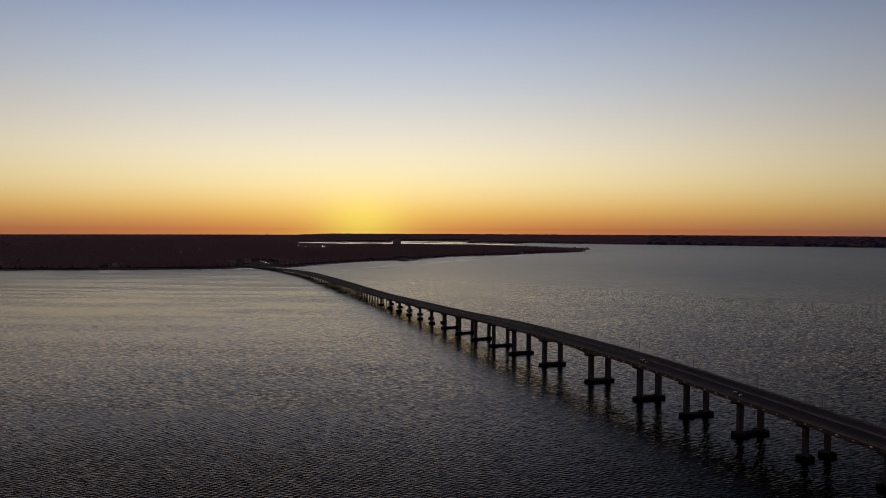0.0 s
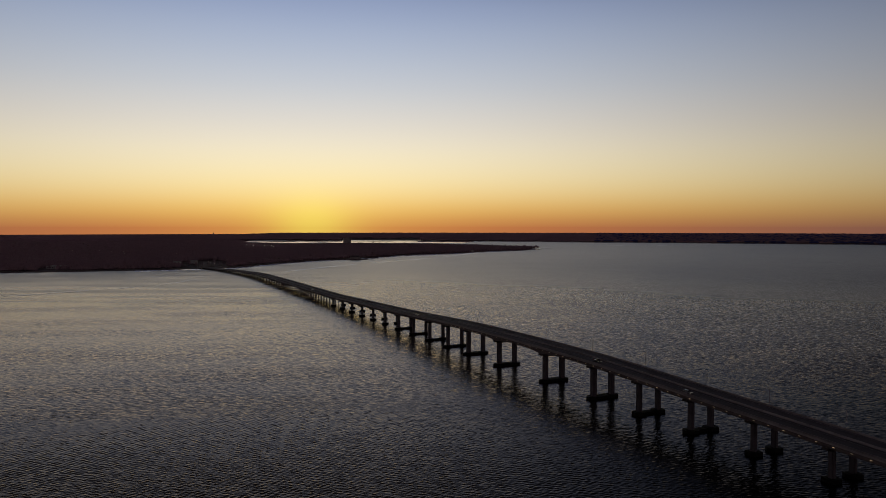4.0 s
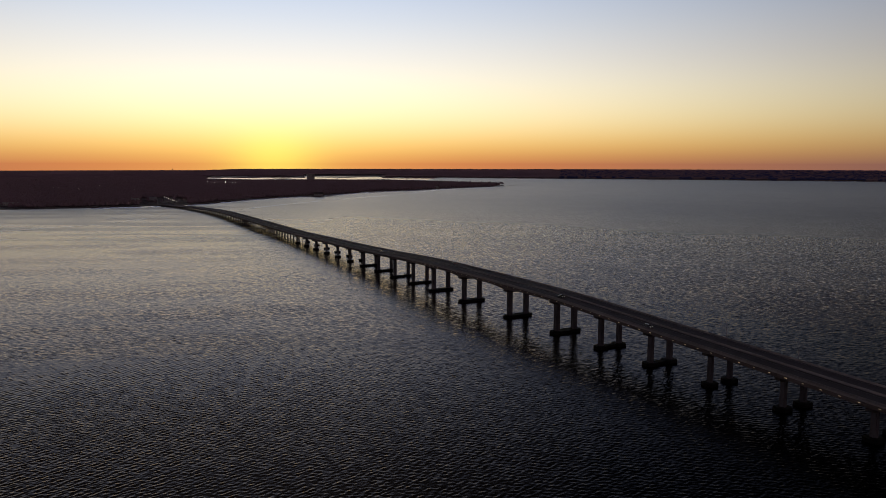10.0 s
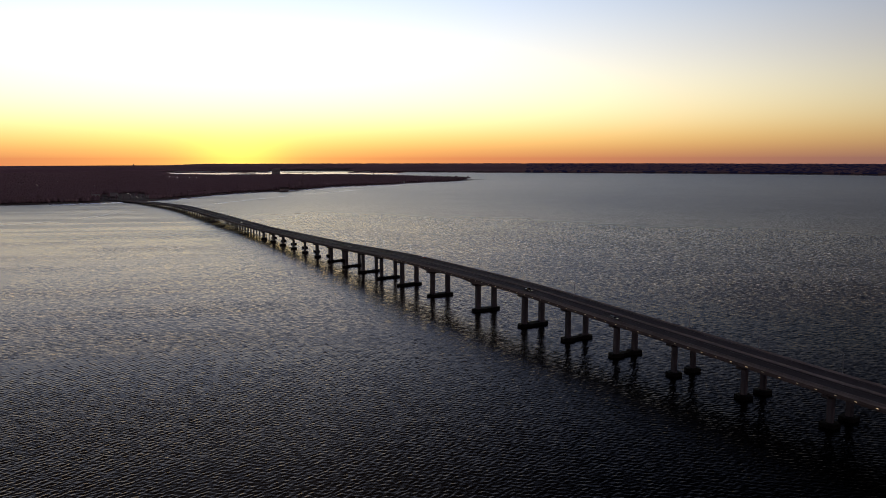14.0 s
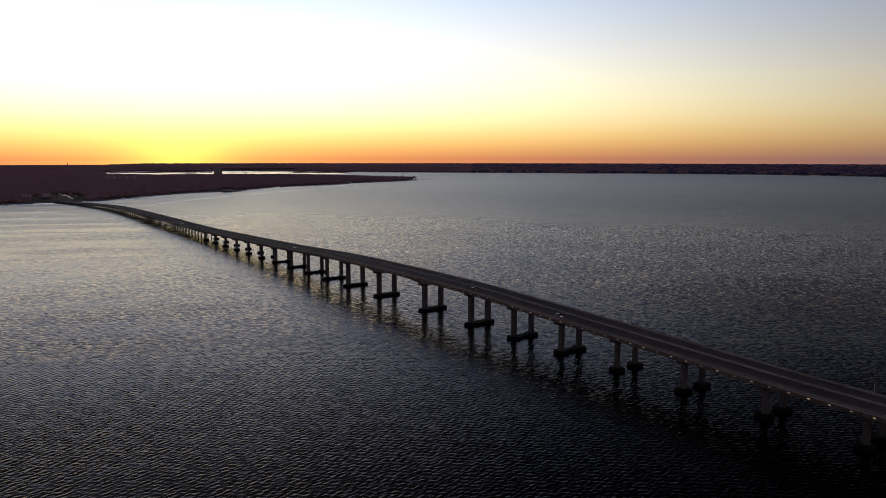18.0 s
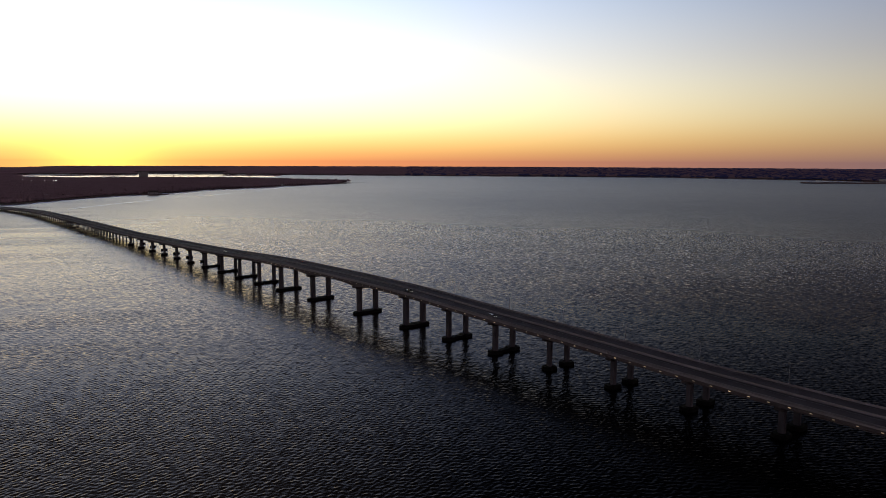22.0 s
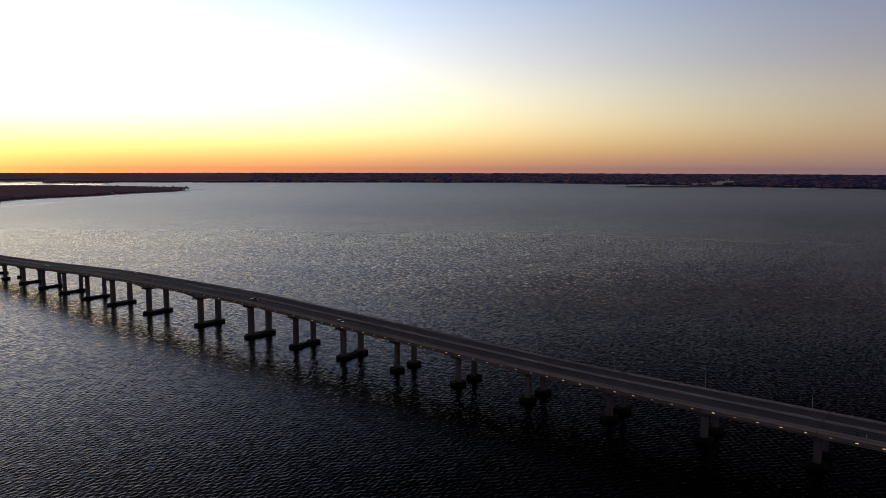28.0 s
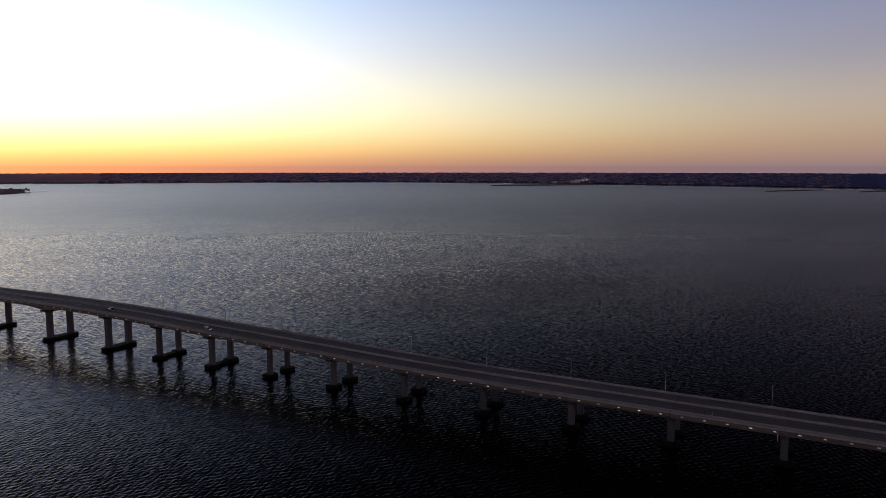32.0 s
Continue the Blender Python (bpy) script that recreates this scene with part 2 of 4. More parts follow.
    # roughness and reflectance raised under the western shore paint the water silvery
    shore_gloss = math_node(t, "MULTIPLY", lee, math_node(t, "MULTIPLY_ADD", out.outputs["Value"], 1 / 800, -1.05, clamp=True))
    rough = math_node(t, "MULTIPLY", rough, math_node(t, "MULTIPLY_ADD", shore_gloss, 0.4, 1.0))
    rough = math_node(t, "MULTIPLY", rough, math_node(t, "MINIMUM", math_node(t, "MAXIMUM", lulls, 0.88), 1.12))
    t.links.new(math_node(t, "MULTIPLY_ADD", shore_gloss, 0.12 * (1 - calm), math_node(t, "MULTIPLY_ADD", east, -duller, ior)), facing.inputs["IOR"])
    t.links.new(rough, sheen.inputs["Roughness"])
    # brown body colour in the west, painted in to warm and lift the water
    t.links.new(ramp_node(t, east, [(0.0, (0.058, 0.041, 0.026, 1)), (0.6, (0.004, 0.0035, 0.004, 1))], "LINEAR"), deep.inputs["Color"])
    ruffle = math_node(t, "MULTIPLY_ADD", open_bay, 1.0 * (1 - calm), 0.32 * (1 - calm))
    ruffle = math_node(t, "MULTIPLY", ruffle, math_node(t, "MULTIPLY_ADD", fine, -0.8, 1.0))
    ruffle = math_node(t, "MULTIPLY", ruffle, math_node(t, "MULTIPLY_ADD", east, -0.1, 1.0))
    ruffle = math_node(t, "MULTIPLY", ruffle, math_node(t, "MAXIMUM", lulls, 0.15))
    # short steep waves that still stand out at the middle distance
    steep = math_node(t, "MULTIPLY", math_node(t, "MULTIPLY_ADD", out.outputs["Value"], 1 / 300, -1.0, clamp=True), math_node(t, "MULTIPLY_ADD", out.outputs["Value"], -1 / 1000, 1.9, clamp=True))
    steep = math_node(t, "MULTIPLY", steep, math_node(t, "MULTIPLY_ADD", lee, -0.8, 1.0))
    steep = math_node(t, "DIVIDE", math_node(t, "MULTIPLY", steep, STEEP), math_node(t, "MULTIPLY_ADD", fine, -0.8, 1.0))
    # broader chop at the middle distance
    chop = math_node(t, "MULTIPLY", math_node(t, "MULTIPLY_ADD", out.outputs["Value"], 0.9 / 300, -0.85, clamp=True), math_node(t, "MULTIPLY_ADD", out.outputs["Value"], -1 / 1200, 1.6, clamp=True))
    chop = math_node(t, "MINIMUM", chop, 0.48)
    geo = t.nodes.new("ShaderNodeNewGeometry")
    total = geo.outputs["Normal"]
    for turn, stretch, scale, detail, amount in ((-32, 0.5, 1.1, 1.6, 0.58), (-26, 0.5, 0.62, 1.5, 0.46), (15, 0.9, 0.36, 2.0, chop), (10, 0.7, 0.5, 1.0, steep), (-20, 0.7, 0.012, 2.0, 0.08)):
        mp = t.nodes.new("ShaderNodeMapping")
        mp.inputs["Rotation"].default_value = (0, 0, radians(turn))
        mp.inputs["Scale"].default_value = (stretch, 1, 1)
        t.links.new(co.outputs["Object"], mp.inputs["Vector"])
        n = t.nodes.new("ShaderNodeTexNoise")
        n.inputs["Scale"].default_value, n.inputs["Detail"].default_value, n.inputs["Roughness"].default_value = scale, detail, 0.55
        t.links.new(mp.outputs[0], n.inputs["Vector"])
        part_xyz = t.nodes.new("ShaderNodeSeparateXYZ")
        t.links.new(n.outputs[1], part_xyz.inputs[0])
        lean = t.nodes.new("ShaderNodeCombineXYZ")
        for i in (0, 1):
            t.links.new(math_node(t, "MULTIPLY", math_node(t, "MULTIPLY", math_node(t, "SUBTRACT", part_xyz.outputs[i], 0.5), ruffle), amount), lean.inputs[i])
        add = t.nodes.new("ShaderNodeVectorMath")
        add.operation = "ADD"
        t.links.new(total, add.inputs[0])
        t.links.new(lean.outputs[0], add.inputs[1])
        total = add.outputs[0]
    unit = t.nodes.new("ShaderNodeVectorMath")
    unit.operation = "NORMALIZE"
    t.links.new(total, unit.inputs[0])
    for node in (deep, sheen, facing):
        t.links.new(unit.outputs[0], node.inputs["Normal"])
    return m


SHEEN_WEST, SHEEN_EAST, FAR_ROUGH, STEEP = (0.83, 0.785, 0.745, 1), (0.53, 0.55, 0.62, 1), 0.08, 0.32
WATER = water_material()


# ---- ground plan ----
# Beyond 2.8 km the land is drawn in towards a rim at 4.9 km and lifted so that it keeps its angle below the eye.
NEAR, RIM = 2800.0, 4900.0


def bowl(x, y, h=0.0):
    """The place of a point of the plan fitted to the camera's view, h above the water."""
    far = math.hypot(x, y)
    if far <= NEAR:
        return (x, y, h)
    d = RIM - (RIM - NEAR) * math.exp((NEAR - far) / (RIM - NEAR))
    k = d / far
    return (x * k, y * k, 100 - (100 - h) * k)


def rng_curve(points, count):
    """A smooth curve through a few plan points."""
    pts = [Vector((*p, 0)) for p in points]
    pts = [2 * pts[0] - pts[1]] + pts + [2 * pts[-1] - pts[-2]]
    out, n = [], len(pts) - 3
    for i in range(count):
        u = i / (count - 1) * n
        j = min(int(u), n - 1)
        f = u - j
        a, b, c, d = pts[j : j + 4]
        out.append(0.5 * (2 * b + (c - a) * f + (2 * a - 5 * b + 4 * c - d) * f * f + (3 * b - a - 3 * c + d) * f**3))
    return out


def mesh_object(name, verts, faces, mat, parent=None, label=""):
    me = bpy.data.meshes.new(name)
    me.from_pydata(verts, [], faces)
    me.update()
    me.materials.append(mat)
    ob = new(name, me)
    ob.parent = parent
    if label:
        tagged(ob, label)
    return ob


def part(name, bm, mat, parent=None, label=""):
    """One mesh object from a bmesh, under its thing."""
    me = bpy.data.meshes.new(name)
    bm.normal_update()
    bm.to_mesh(me)
    bm.free()
    me.materials.append(mat)
    ob = new(name, me)
    ob.parent = parent
    if label:
        tagged(ob, label)
    return ob


def water_sheet():
    rnd = np.random.RandomState(4)
    yaw0, yaw1, fine = radians(42), radians(-78), 1250
    rows = [170.0]
    while rows[-1] < 760:
        rows.append(rows[-1] + max(0.36, rows[-1] ** 2 / 100 / 1226 * 0.62))
    far = np.array(rows)
    yaw = np.linspace(yaw0, yaw1, fine)
    grid_d, grid_a = np.meshgrid(far, yaw, indexing="ij")
    x, y = -np.sin(grid_a) * grid_d, np.cos(grid_a) * grid_d
    z = np.zeros_like(x)
    pitch = np.gradient(far)[:, None]
    for band, share_of in enumerate((0.7, 1.0, 0.9, 0.75)):
        long = 0.85 * 1.6**band
        # only waves that the cut can carry, and none much longer than that
        keep = share_of * np.clip((long / pitch - 1.8) / 1.0, 0, 1) * (np.clip((grid_d - 380) / 150, 0, 1) if band == 3 else 1)
        if keep.max() <= 0:
            continue
        lump = np.zeros_like(x)
        for k in range(9):
            way = radians(WIND + rnd.normal(0, 34))
            size = long * rnd.uniform(0.75, 1.35)
            lump += np.sin((x * math.cos(way) + y * math.sin(way)) * 2 * math.pi / size + rnd.uniform(0, 6.28))
        z += keep * lump / math.sqrt(9) * SLOPE * long / (2 * math.pi)
    gust = np.sin(x * 0.011 + 1.3 * np.sin(y * 0.006)) * np.sin(y * 0.009 + x * 0.004 + 2)
    # waves lowered a little in the east to dim the water there
    z *= (1 + 0.25 * gust) * (1 - 0.1 * np.clip((x - 40) / 150, 0, 1))
    d = np.where(grid_d <= NEAR, grid_d, RIM - (RIM - NEAR) * np.exp((NEAR - grid_d) / (RIM - NEAR)))
    k = d / grid_d
    verts = np.stack([x * k, y * k, 100 - (100 - z) * k], -1).reshape(-1, 3)
    n, m = x.shape
    i = (np.arange(n - 1)[:, None] * m + np.arange(m - 1)[None]).ravel()
    quads = np.stack([i, i + 1, i + m + 1, i + m], 1)
    # plain surroundings: the middle, the far rim and the bay behind
    more, plain = [], []

    def ring(r0, r1, a0, a1, cuts, turns):
        base = len(verts) + len(more)
        for p in range(cuts + 1):
            r = r0 * (r1 / r0) ** (p / cuts)
            for q in range(turns + 1):
                a = a0 + (a1 - a0) * q / turns
                more.append(bowl(-math.sin(a) * r, math.cos(a) * r))
        for p in range(cuts):
            for q in range(turns):
                c = base + p * (turns + 1) + q
                plain.append((c, c + 1, c + turns + 2, c + turns + 1))

    last = float(far[-1])
    ring(0.5, 170.0, 0, -2 * math.pi, 12, 128)
    ring(170.0, last, yaw1, yaw0 - 2 * math.pi, 60, 128)
    ring(last, 11500.0, 0, -2 * math.pi, 130, 256)
    allv = np.concatenate([verts, np.array(more)])
    allq = np.concatenate([quads, np.array(plain)])
    me = bpy.data.meshes.new("water")
    me.vertices.add(len(allv))
    me.vertices.foreach_set("co", allv.ravel())
    me.loops.add(len(allq) * 4)
    me.loops.foreach_set("vertex_index", allq.ravel().astype(np.int32))
    me.polygons.add(len(allq))
    me.polygons.foreach_set("loop_start", np.arange(len(allq), dtype=np.int32) * 4)
    me.polygons.foreach_set("use_smooth", np.ones(len(allq), dtype=bool))
    me.update(calc_edges=True)
    me.validate()
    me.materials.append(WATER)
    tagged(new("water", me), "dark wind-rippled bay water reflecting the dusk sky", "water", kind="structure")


WIND, SLOPE = 127, 0.165
water_sheet()


def land_sheet(name, front, back, rows, label, height=1.2, bend=0.5, seed=3, rough=10.0):
    """A low shore: front and back curves of the plan, joined by rows of quads."""
    rnd = random.Random(seed)
    n = len(front)
    verts, faces, cols = [], [], []
    for i, (f, b) in enumerate(zip(front, back)):
        wob = rough * noise.noise((i * 0.35, seed, 0)) + rough * 0.5 * noise.noise((i * 1.1, seed, 4))
        for j in range(rows):
            u = j / (rows - 1)
            p = f.lerp(b, u ** (1 / bend) if bend else u)
            q = p + (b - f).normalized() * wob * (1 - u)
            h = -0.3 if j == 0 else height * min(1, j / 2) + rnd.uniform(0, 0.3)
            verts.append(bowl(q.x, q.y, h + min(40.0, max(0.0, q.length - 5400) / 1000)))
    for i in range(n - 1):
        for j in range(rows - 1):
            a = i * rows + j
            faces.append((a, a + rows, a + rows + 1, a + 1))
    ob = mesh_object(name, verts, faces, GROUND)
    tagged(ob, label, "land", kind="structure")
    return ob


SHORE_W = rng_curve([(-2384, 977), (-1736, 1385), (-1087, 1583), (-898, 1617), (-717, 1671), (-597, 1722), (-504, 1776), (-459, 1838), (-393, 2036), (-317, 2178), (-216, 2297)], 140)


def back_west(p):
    """The wooded land is deep behind the town and shallower before the inlets."""
    yaw = math.degrees(math.atan2(-p.x, p.y))
    far = 5730 if yaw > 14.3 else 4560 + (yaw - 13.7) / 0.6 * 1170 if yaw > 13.7 else 4180 + max(0, yaw - 10.7) / 3.0 * 380
    return p.normalized() * far


BACK_W = [back_west(p) for p in SHORE_W]
SHORE_P = rng_curve([(-216, 2297), (-143, 2428), (-71, 2575), (31, 2682), (142, 2798), (268, 2992), (403, 3134), (502, 3264), (542, 3311)], 100)
BACK_P = rng_curve([(-395, 4180), (-345, 4160), (-211, 4130), (9, 4077), (212, 3863), (365, 3622), (464, 3451), (520, 3344), (546, 3319)], 100)
SHORE_F = rng_curve([(-3419, 3739), (-2096, 4964), (-1595, 5601), (-1060, 5809), (-505, 5673), (135, 5540), (1015, 5080), (1698, 4788), (2289, 4493), (2952, 3995), (3343, 3112), (3489, 2456), (3637, 1983), (3643, 1568), (3737, 1180), (3838, 399), (3607, -1264)], 220)
BACK_F = [p.normalized() * (11700 - 2200 * min(1.0, max(0.0, (math.degrees(math.atan2(-p.x, p.y)) - 11) / 3))) for p in SHORE_F]
land_sheet("shore_west", SHORE_W, BACK_W, 40, "dark wooded shore where the bridge comes to land", seed=3)
land_sheet("shore_point", SHORE_P, BACK_P, 26, "dark wooded point reaching out into the bay", seed=5)
land_sheet("shore_far", SHORE_F, BACK_F, 40, "far wooded shore along the horizon", seed=7, bend=0.35)


# Woods: many small uneven crowns, joined.
ICO = [(0, 0, -1), (0.72, -0.53, -0.45), (-0.28, -0.85, -0.45), (-0.89, 0, -0.45), (-0.28, 0.85, -0.45), (0.72, 0.53, -0.45), (0.28, -0.85, 0.45), (-0.72, -0.53, 0.45), (-0.72, 0.53, 0.45), (0.28, 0.85, 0.45), (0.89, 0, 0.45), (0, 0, 1)]
ICO_F = [(0, 1, 2), (1, 0, 5), (0, 2, 3), (0, 3, 4), (0, 4, 5), (1, 5, 10), (2, 1, 6), (3, 2, 7), (4, 3, 8), (5, 4, 9), (1, 10, 6), (2, 6, 7), (3, 7, 8), (4, 8, 9), (5, 9, 10), (6, 10, 11), (7, 6, 11), (8, 7, 11), (9, 8, 11), (10, 9, 11)]


# gaps in the woods fitted to the camera's view: x, y, radius
CLEARINGS = [(-210, 2300, 45), (-517, 1794, 55), (-550, 1885, 55), (-574, 1966, 55), (-598, 2038, 55), (-627, 2110, 45), (-537, 1749, 40), (-647, 1896, 40), (-649, 1959, 35), (-878, 1729, 35), (-876, 1693, 30), (-439, 2088, 35), (-429, 2150, 35), (201, 2943, 35), (250, 2866, 35), (326, 3006, 32), (385, 3186, 30), (536, 3303, 45), (509, 3272, 30), (-585, 1850, 45), (-570, 1800, 40), (-612, 1930, 40), (-640, 2010, 45), (-655, 2080, 45), (3340, 2985, 60), (3440, 2930, 80), (3560, 2980, 60), (3620, 3030, 70), (3800, 3140, 70)]
# marsh kept bare so the pond beyond the inlet shows from the camera
CLEARINGS += [(x * d / 6450, d, 160) for x in range(-620, -100, 120) for d in (5750, 5980, 6200, 6420, 6550)]


def woods(name, front, back, count, label, tall=(9, 16), near=1.0, seed=1, first=0.03, leaf=None, broad=1.0, even=1.0):
    """Crowns scattered from the front curve to the back one, denser near the water; they grow broader with distance."""
    rnd = np.random.RandomState(seed)
    f, b = np.array([p[:2] for p in front]), np.array([p[:2] for p in back])
    i = rnd.randint(0, len(f) - 1, count)
    w = rnd.rand(count)[:, None]
    pa, pb = f[i] * (1 - w) + f[i + 1] * w, b[i] * (1 - w) + b[i + 1] * w
    fa, fb = np.hypot(*pa.T)[:, None], np.minimum(np.hypot(*pb.T)[:, None], 11500)
    # even steps of one over the distance
    u = first + (1 - first) * rnd.rand(count)[:, None] ** near
    g = 1 / (1 / fa + (1 / fb - 1 / fa) * u)
    t = np.clip((g - fa) / (fb - fa), 0, 1)
    p = pa * (1 - t) + pb / np.hypot(*pb.T)[:, None] * fb * t + rnd.randn(count, 2) * 6 * np.minimum(1, t * 40)
    open_lot = np.zeros(count, dtype=bool)
    for cx, cy, cr in CLEARINGS:
        open_lot |= np.hypot(p[:, 0] - cx, p[:, 1] - cy) < cr
    p = p[~open_lot]
    count = len(p)
    far = np.hypot(p[:, 0], p[:, 1])
    high = rnd.uniform(tall[0], tall[1], count)
    wide = high * rnd.uniform(0.28, 0.5, count) * np.clip(far / 2200, 1, 6) * broad
    ico = np.array(ICO)
    shape = ico[None] * (1 + 0.35 * even * rnd.randn(count, 12)[:, :, None].clip(-1, 1))
    x = p[:, None, 0] + shape[:, :, 0] * wide[:, None]
    y = p[:, None, 1] + shape[:, :, 1] * wide[:, None]
    z = high[:, None] * (0.58 + 0.42 * shape[:, :, 2]) + np.clip((far - 5400) / 1000, 0, 40)[:, None]
    fa = np.hypot(x, y)
    d = np.where(fa <= NEAR, fa, RIM - (RIM - NEAR) * np.exp((NEAR - fa) / (RIM - NEAR)))
    k = d / fa
    v = np.stack([x * k, y * k, 100 - (100 - z) * k], -1).reshape(-1, 3)
    faces = (np.arange(count)[:, None, None] * 12 + np.array(ICO_F)[None]).reshape(-1, 3)
    ob = mesh_object(name, v.tolist(), faces.tolist(), leaf or FOLIAGE)
    tagged(ob, label, "woods", kind="stuff")
    return ob


woods("woods", SHORE_W, BACK_W, 34000, "dark woods on the low shore with reddish haze painted in", seed=11, tall=(10, 14), broad=0.75, even=0.4)
woods("woods", SHORE_P, BACK_P, 15000, "dark woods on the low point with reddish haze painted in", seed=12, first=0.04, tall=(8, 14), broad=0.75, even=0.4)
# far woods wear their haze as colour, turning blue to the east
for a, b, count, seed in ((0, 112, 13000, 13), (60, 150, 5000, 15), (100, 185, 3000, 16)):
    woods("woods", SHORE_F[a:b], BACK_F[a:b], count, "far woods along the horizon with haze painted in", seed=seed, first=0.01, tall=(13, 15), leaf=MAROON, broad=2.0, even=0.25)
woods("woods", SHORE_F[86:], BACK_F[86:], 15000, "far woods along the horizon with blue haze painted in", seed=14, first=0.01, tall=(13, 15), leaf=BLUE_HAZED, broad=2.0, even=0.25)


# ---- the bridge ----
B1 = Vector((58.05, 524.23, 0))
BU, BN = Vector((0.4018, -0.9157, 0)), Vector((0.9157, 0.4018, 0))
BRIDGE = Matrix(((BU.x, BN.x, 0, B1.x), (BU.y, BN.y, 0, B1.y), (0, 0, 1, 0), (0, 0, 0, 1)))
PROFILE = [(-1365, 3.0), (-1271, 4.0), (-1172, 5.4), (-1067, 7.3), (-996, 8.54), (-911, 9.26), (-775, 10.09), (-682, 10.46), (-600, 10.6), (-464, 11.1), (-422, 11.88), (-355, 13.36), (-262, 15.33), (-188, 17.25), (-125, 19.47), (-71, 21.26), (-25, 21.96), (31, 22.2), (93, 21.9), (120, 21.4), (145, 20.5), (165, 19.75), (187, 18.95), (206, 18.3), (230, 17.5), (253, 16.7), (280, 15.7), (308, 14.8), (334, 14.2), (370, 13.75), (410, 13.4), (460, 13.1), (640, 12.2)]


def deck_z(s):
    """Height of the road over the water, eased through the grade points."""
    for i in range(len(PROFILE) - 1):
        if s <= PROFILE[i + 1][0] or i == len(PROFILE) - 2:
            break
    get = lambda j: PROFILE[max(0, min(len(PROFILE) - 1, j))]
    (s0, a), (s1, b) = get(i), get(i + 1)
    ma = (b - get(i - 1)[1]) / max(1, s1 - get(i - 1)[0])
    mb = (get(i + 2)[1] - a) / max(1, get(i + 2)[0] - s0)
    u, w = (s - s0) / (s1 - s0), s1 - s0
    return (2 * u**3 - 3 * u**2 + 1) * a + (u**3 - 2 * u**2 + u) * w * ma + (-2 * u**3 + 3 * u**2) * b + (u**3 - u**2) * w * mb


N_EDGE, N_WALK, N_MID, N_FAR = -9.8, -7.5, 3.0, 13.4
MAIN = [-50.0, 0.0, 60.5, 111.5]
PIERS = [MAIN[0] - 38.9 * i for i in range(10, 0, -1)] + MAIN + [151.3 + 37.7 * i for i in range(13)]
JOINTS = [PIERS[5], PIERS[17], PIERS[21], PIERS[25]]
TRESTLE = [PIERS[0] - 14.4 * i for i in range(1, 66)]


def drift(s):
    """How far the bridge bends aside: gently to the east, then to the west before the shore."""
    if s >= 0:
        return 0.0
    return 13.5 * (1 - math.exp(-(-s / 600) ** 1.15)) - 57 * (max(0.0, -930 - s) / 435) ** 2


def box(bm, lo, hi):
    ret = bmesh.ops.create_cube(bm, size=1)
    m = Matrix.Translation([(a + b) / 2 for a, b in zip(lo, hi)]) @ Matrix.Diagonal([b - a for a, b in zip(lo, hi)] + [1])
    bmesh.ops.transform(bm, matrix=m, verts=ret["verts"])
    return ret["verts"]


def sweep(bm, s0, s1, section, steps=4, origin=None, floor=None):
    """A bar along the bridge; section: corners (n, height over the road), floor: extra drop of the corners below by place."""
    origin = s0 if origin is None else origin
    loops = []
    for i in range(steps + 1):
        s = s0 + (s1 - s0) * i / steps
        z = deck_z(s)
        n0 = drift(s)
        loops.append([bm.verts.new((s - origin, n + n0, z + h - (floor(s) if floor and h < -1 else 0))) for n, h in section])
    k = len(section)
    for a, b in zip(loops, loops[1:]):
        for j in range(k):
            bm.faces.new((a[j], a[(j + 1) % k], b[(j + 1) % k], b[j]))
    bm.faces.new(loops[0][::-1])
    bm.faces.new(loops[-1])


def rect(n0, n1, h0, h1):
    return [(n0, h0), (n1, h0), (n1, h1), (n0, h1)]


def jersey(n, foot, top, high, base=0.0):
    return [(n - foot, base), (n + foot, base), (n + foot, base + 0.1), (n + top + 0.03, base + 0.38), (n + top, base + high), (n - top, base + high), (n - top - 0.03, base + 0.38), (n - foot, base + 0.1)]


def thing_at(name, s, label, category, group="", bend=0.0):
    ob = new(name)
    ob.empty_display_size = 1
    ob.matrix_basis = BRIDGE @ Matrix.Translation((s, bend, 0))
    return tagged(ob, label, category, group)


def haunch(s):
    """Extra depth of the girders over the piers of the channel spans."""
    if s < MAIN[0] - 1 or s > MAIN[3] + 1:
        return 0.0
    best = 0.0
    for p in MAIN[1:3]:
        best = max(best, max(0, 1 - abs(s - p) / 20.0) ** 1.6 * 1.5)
    return best


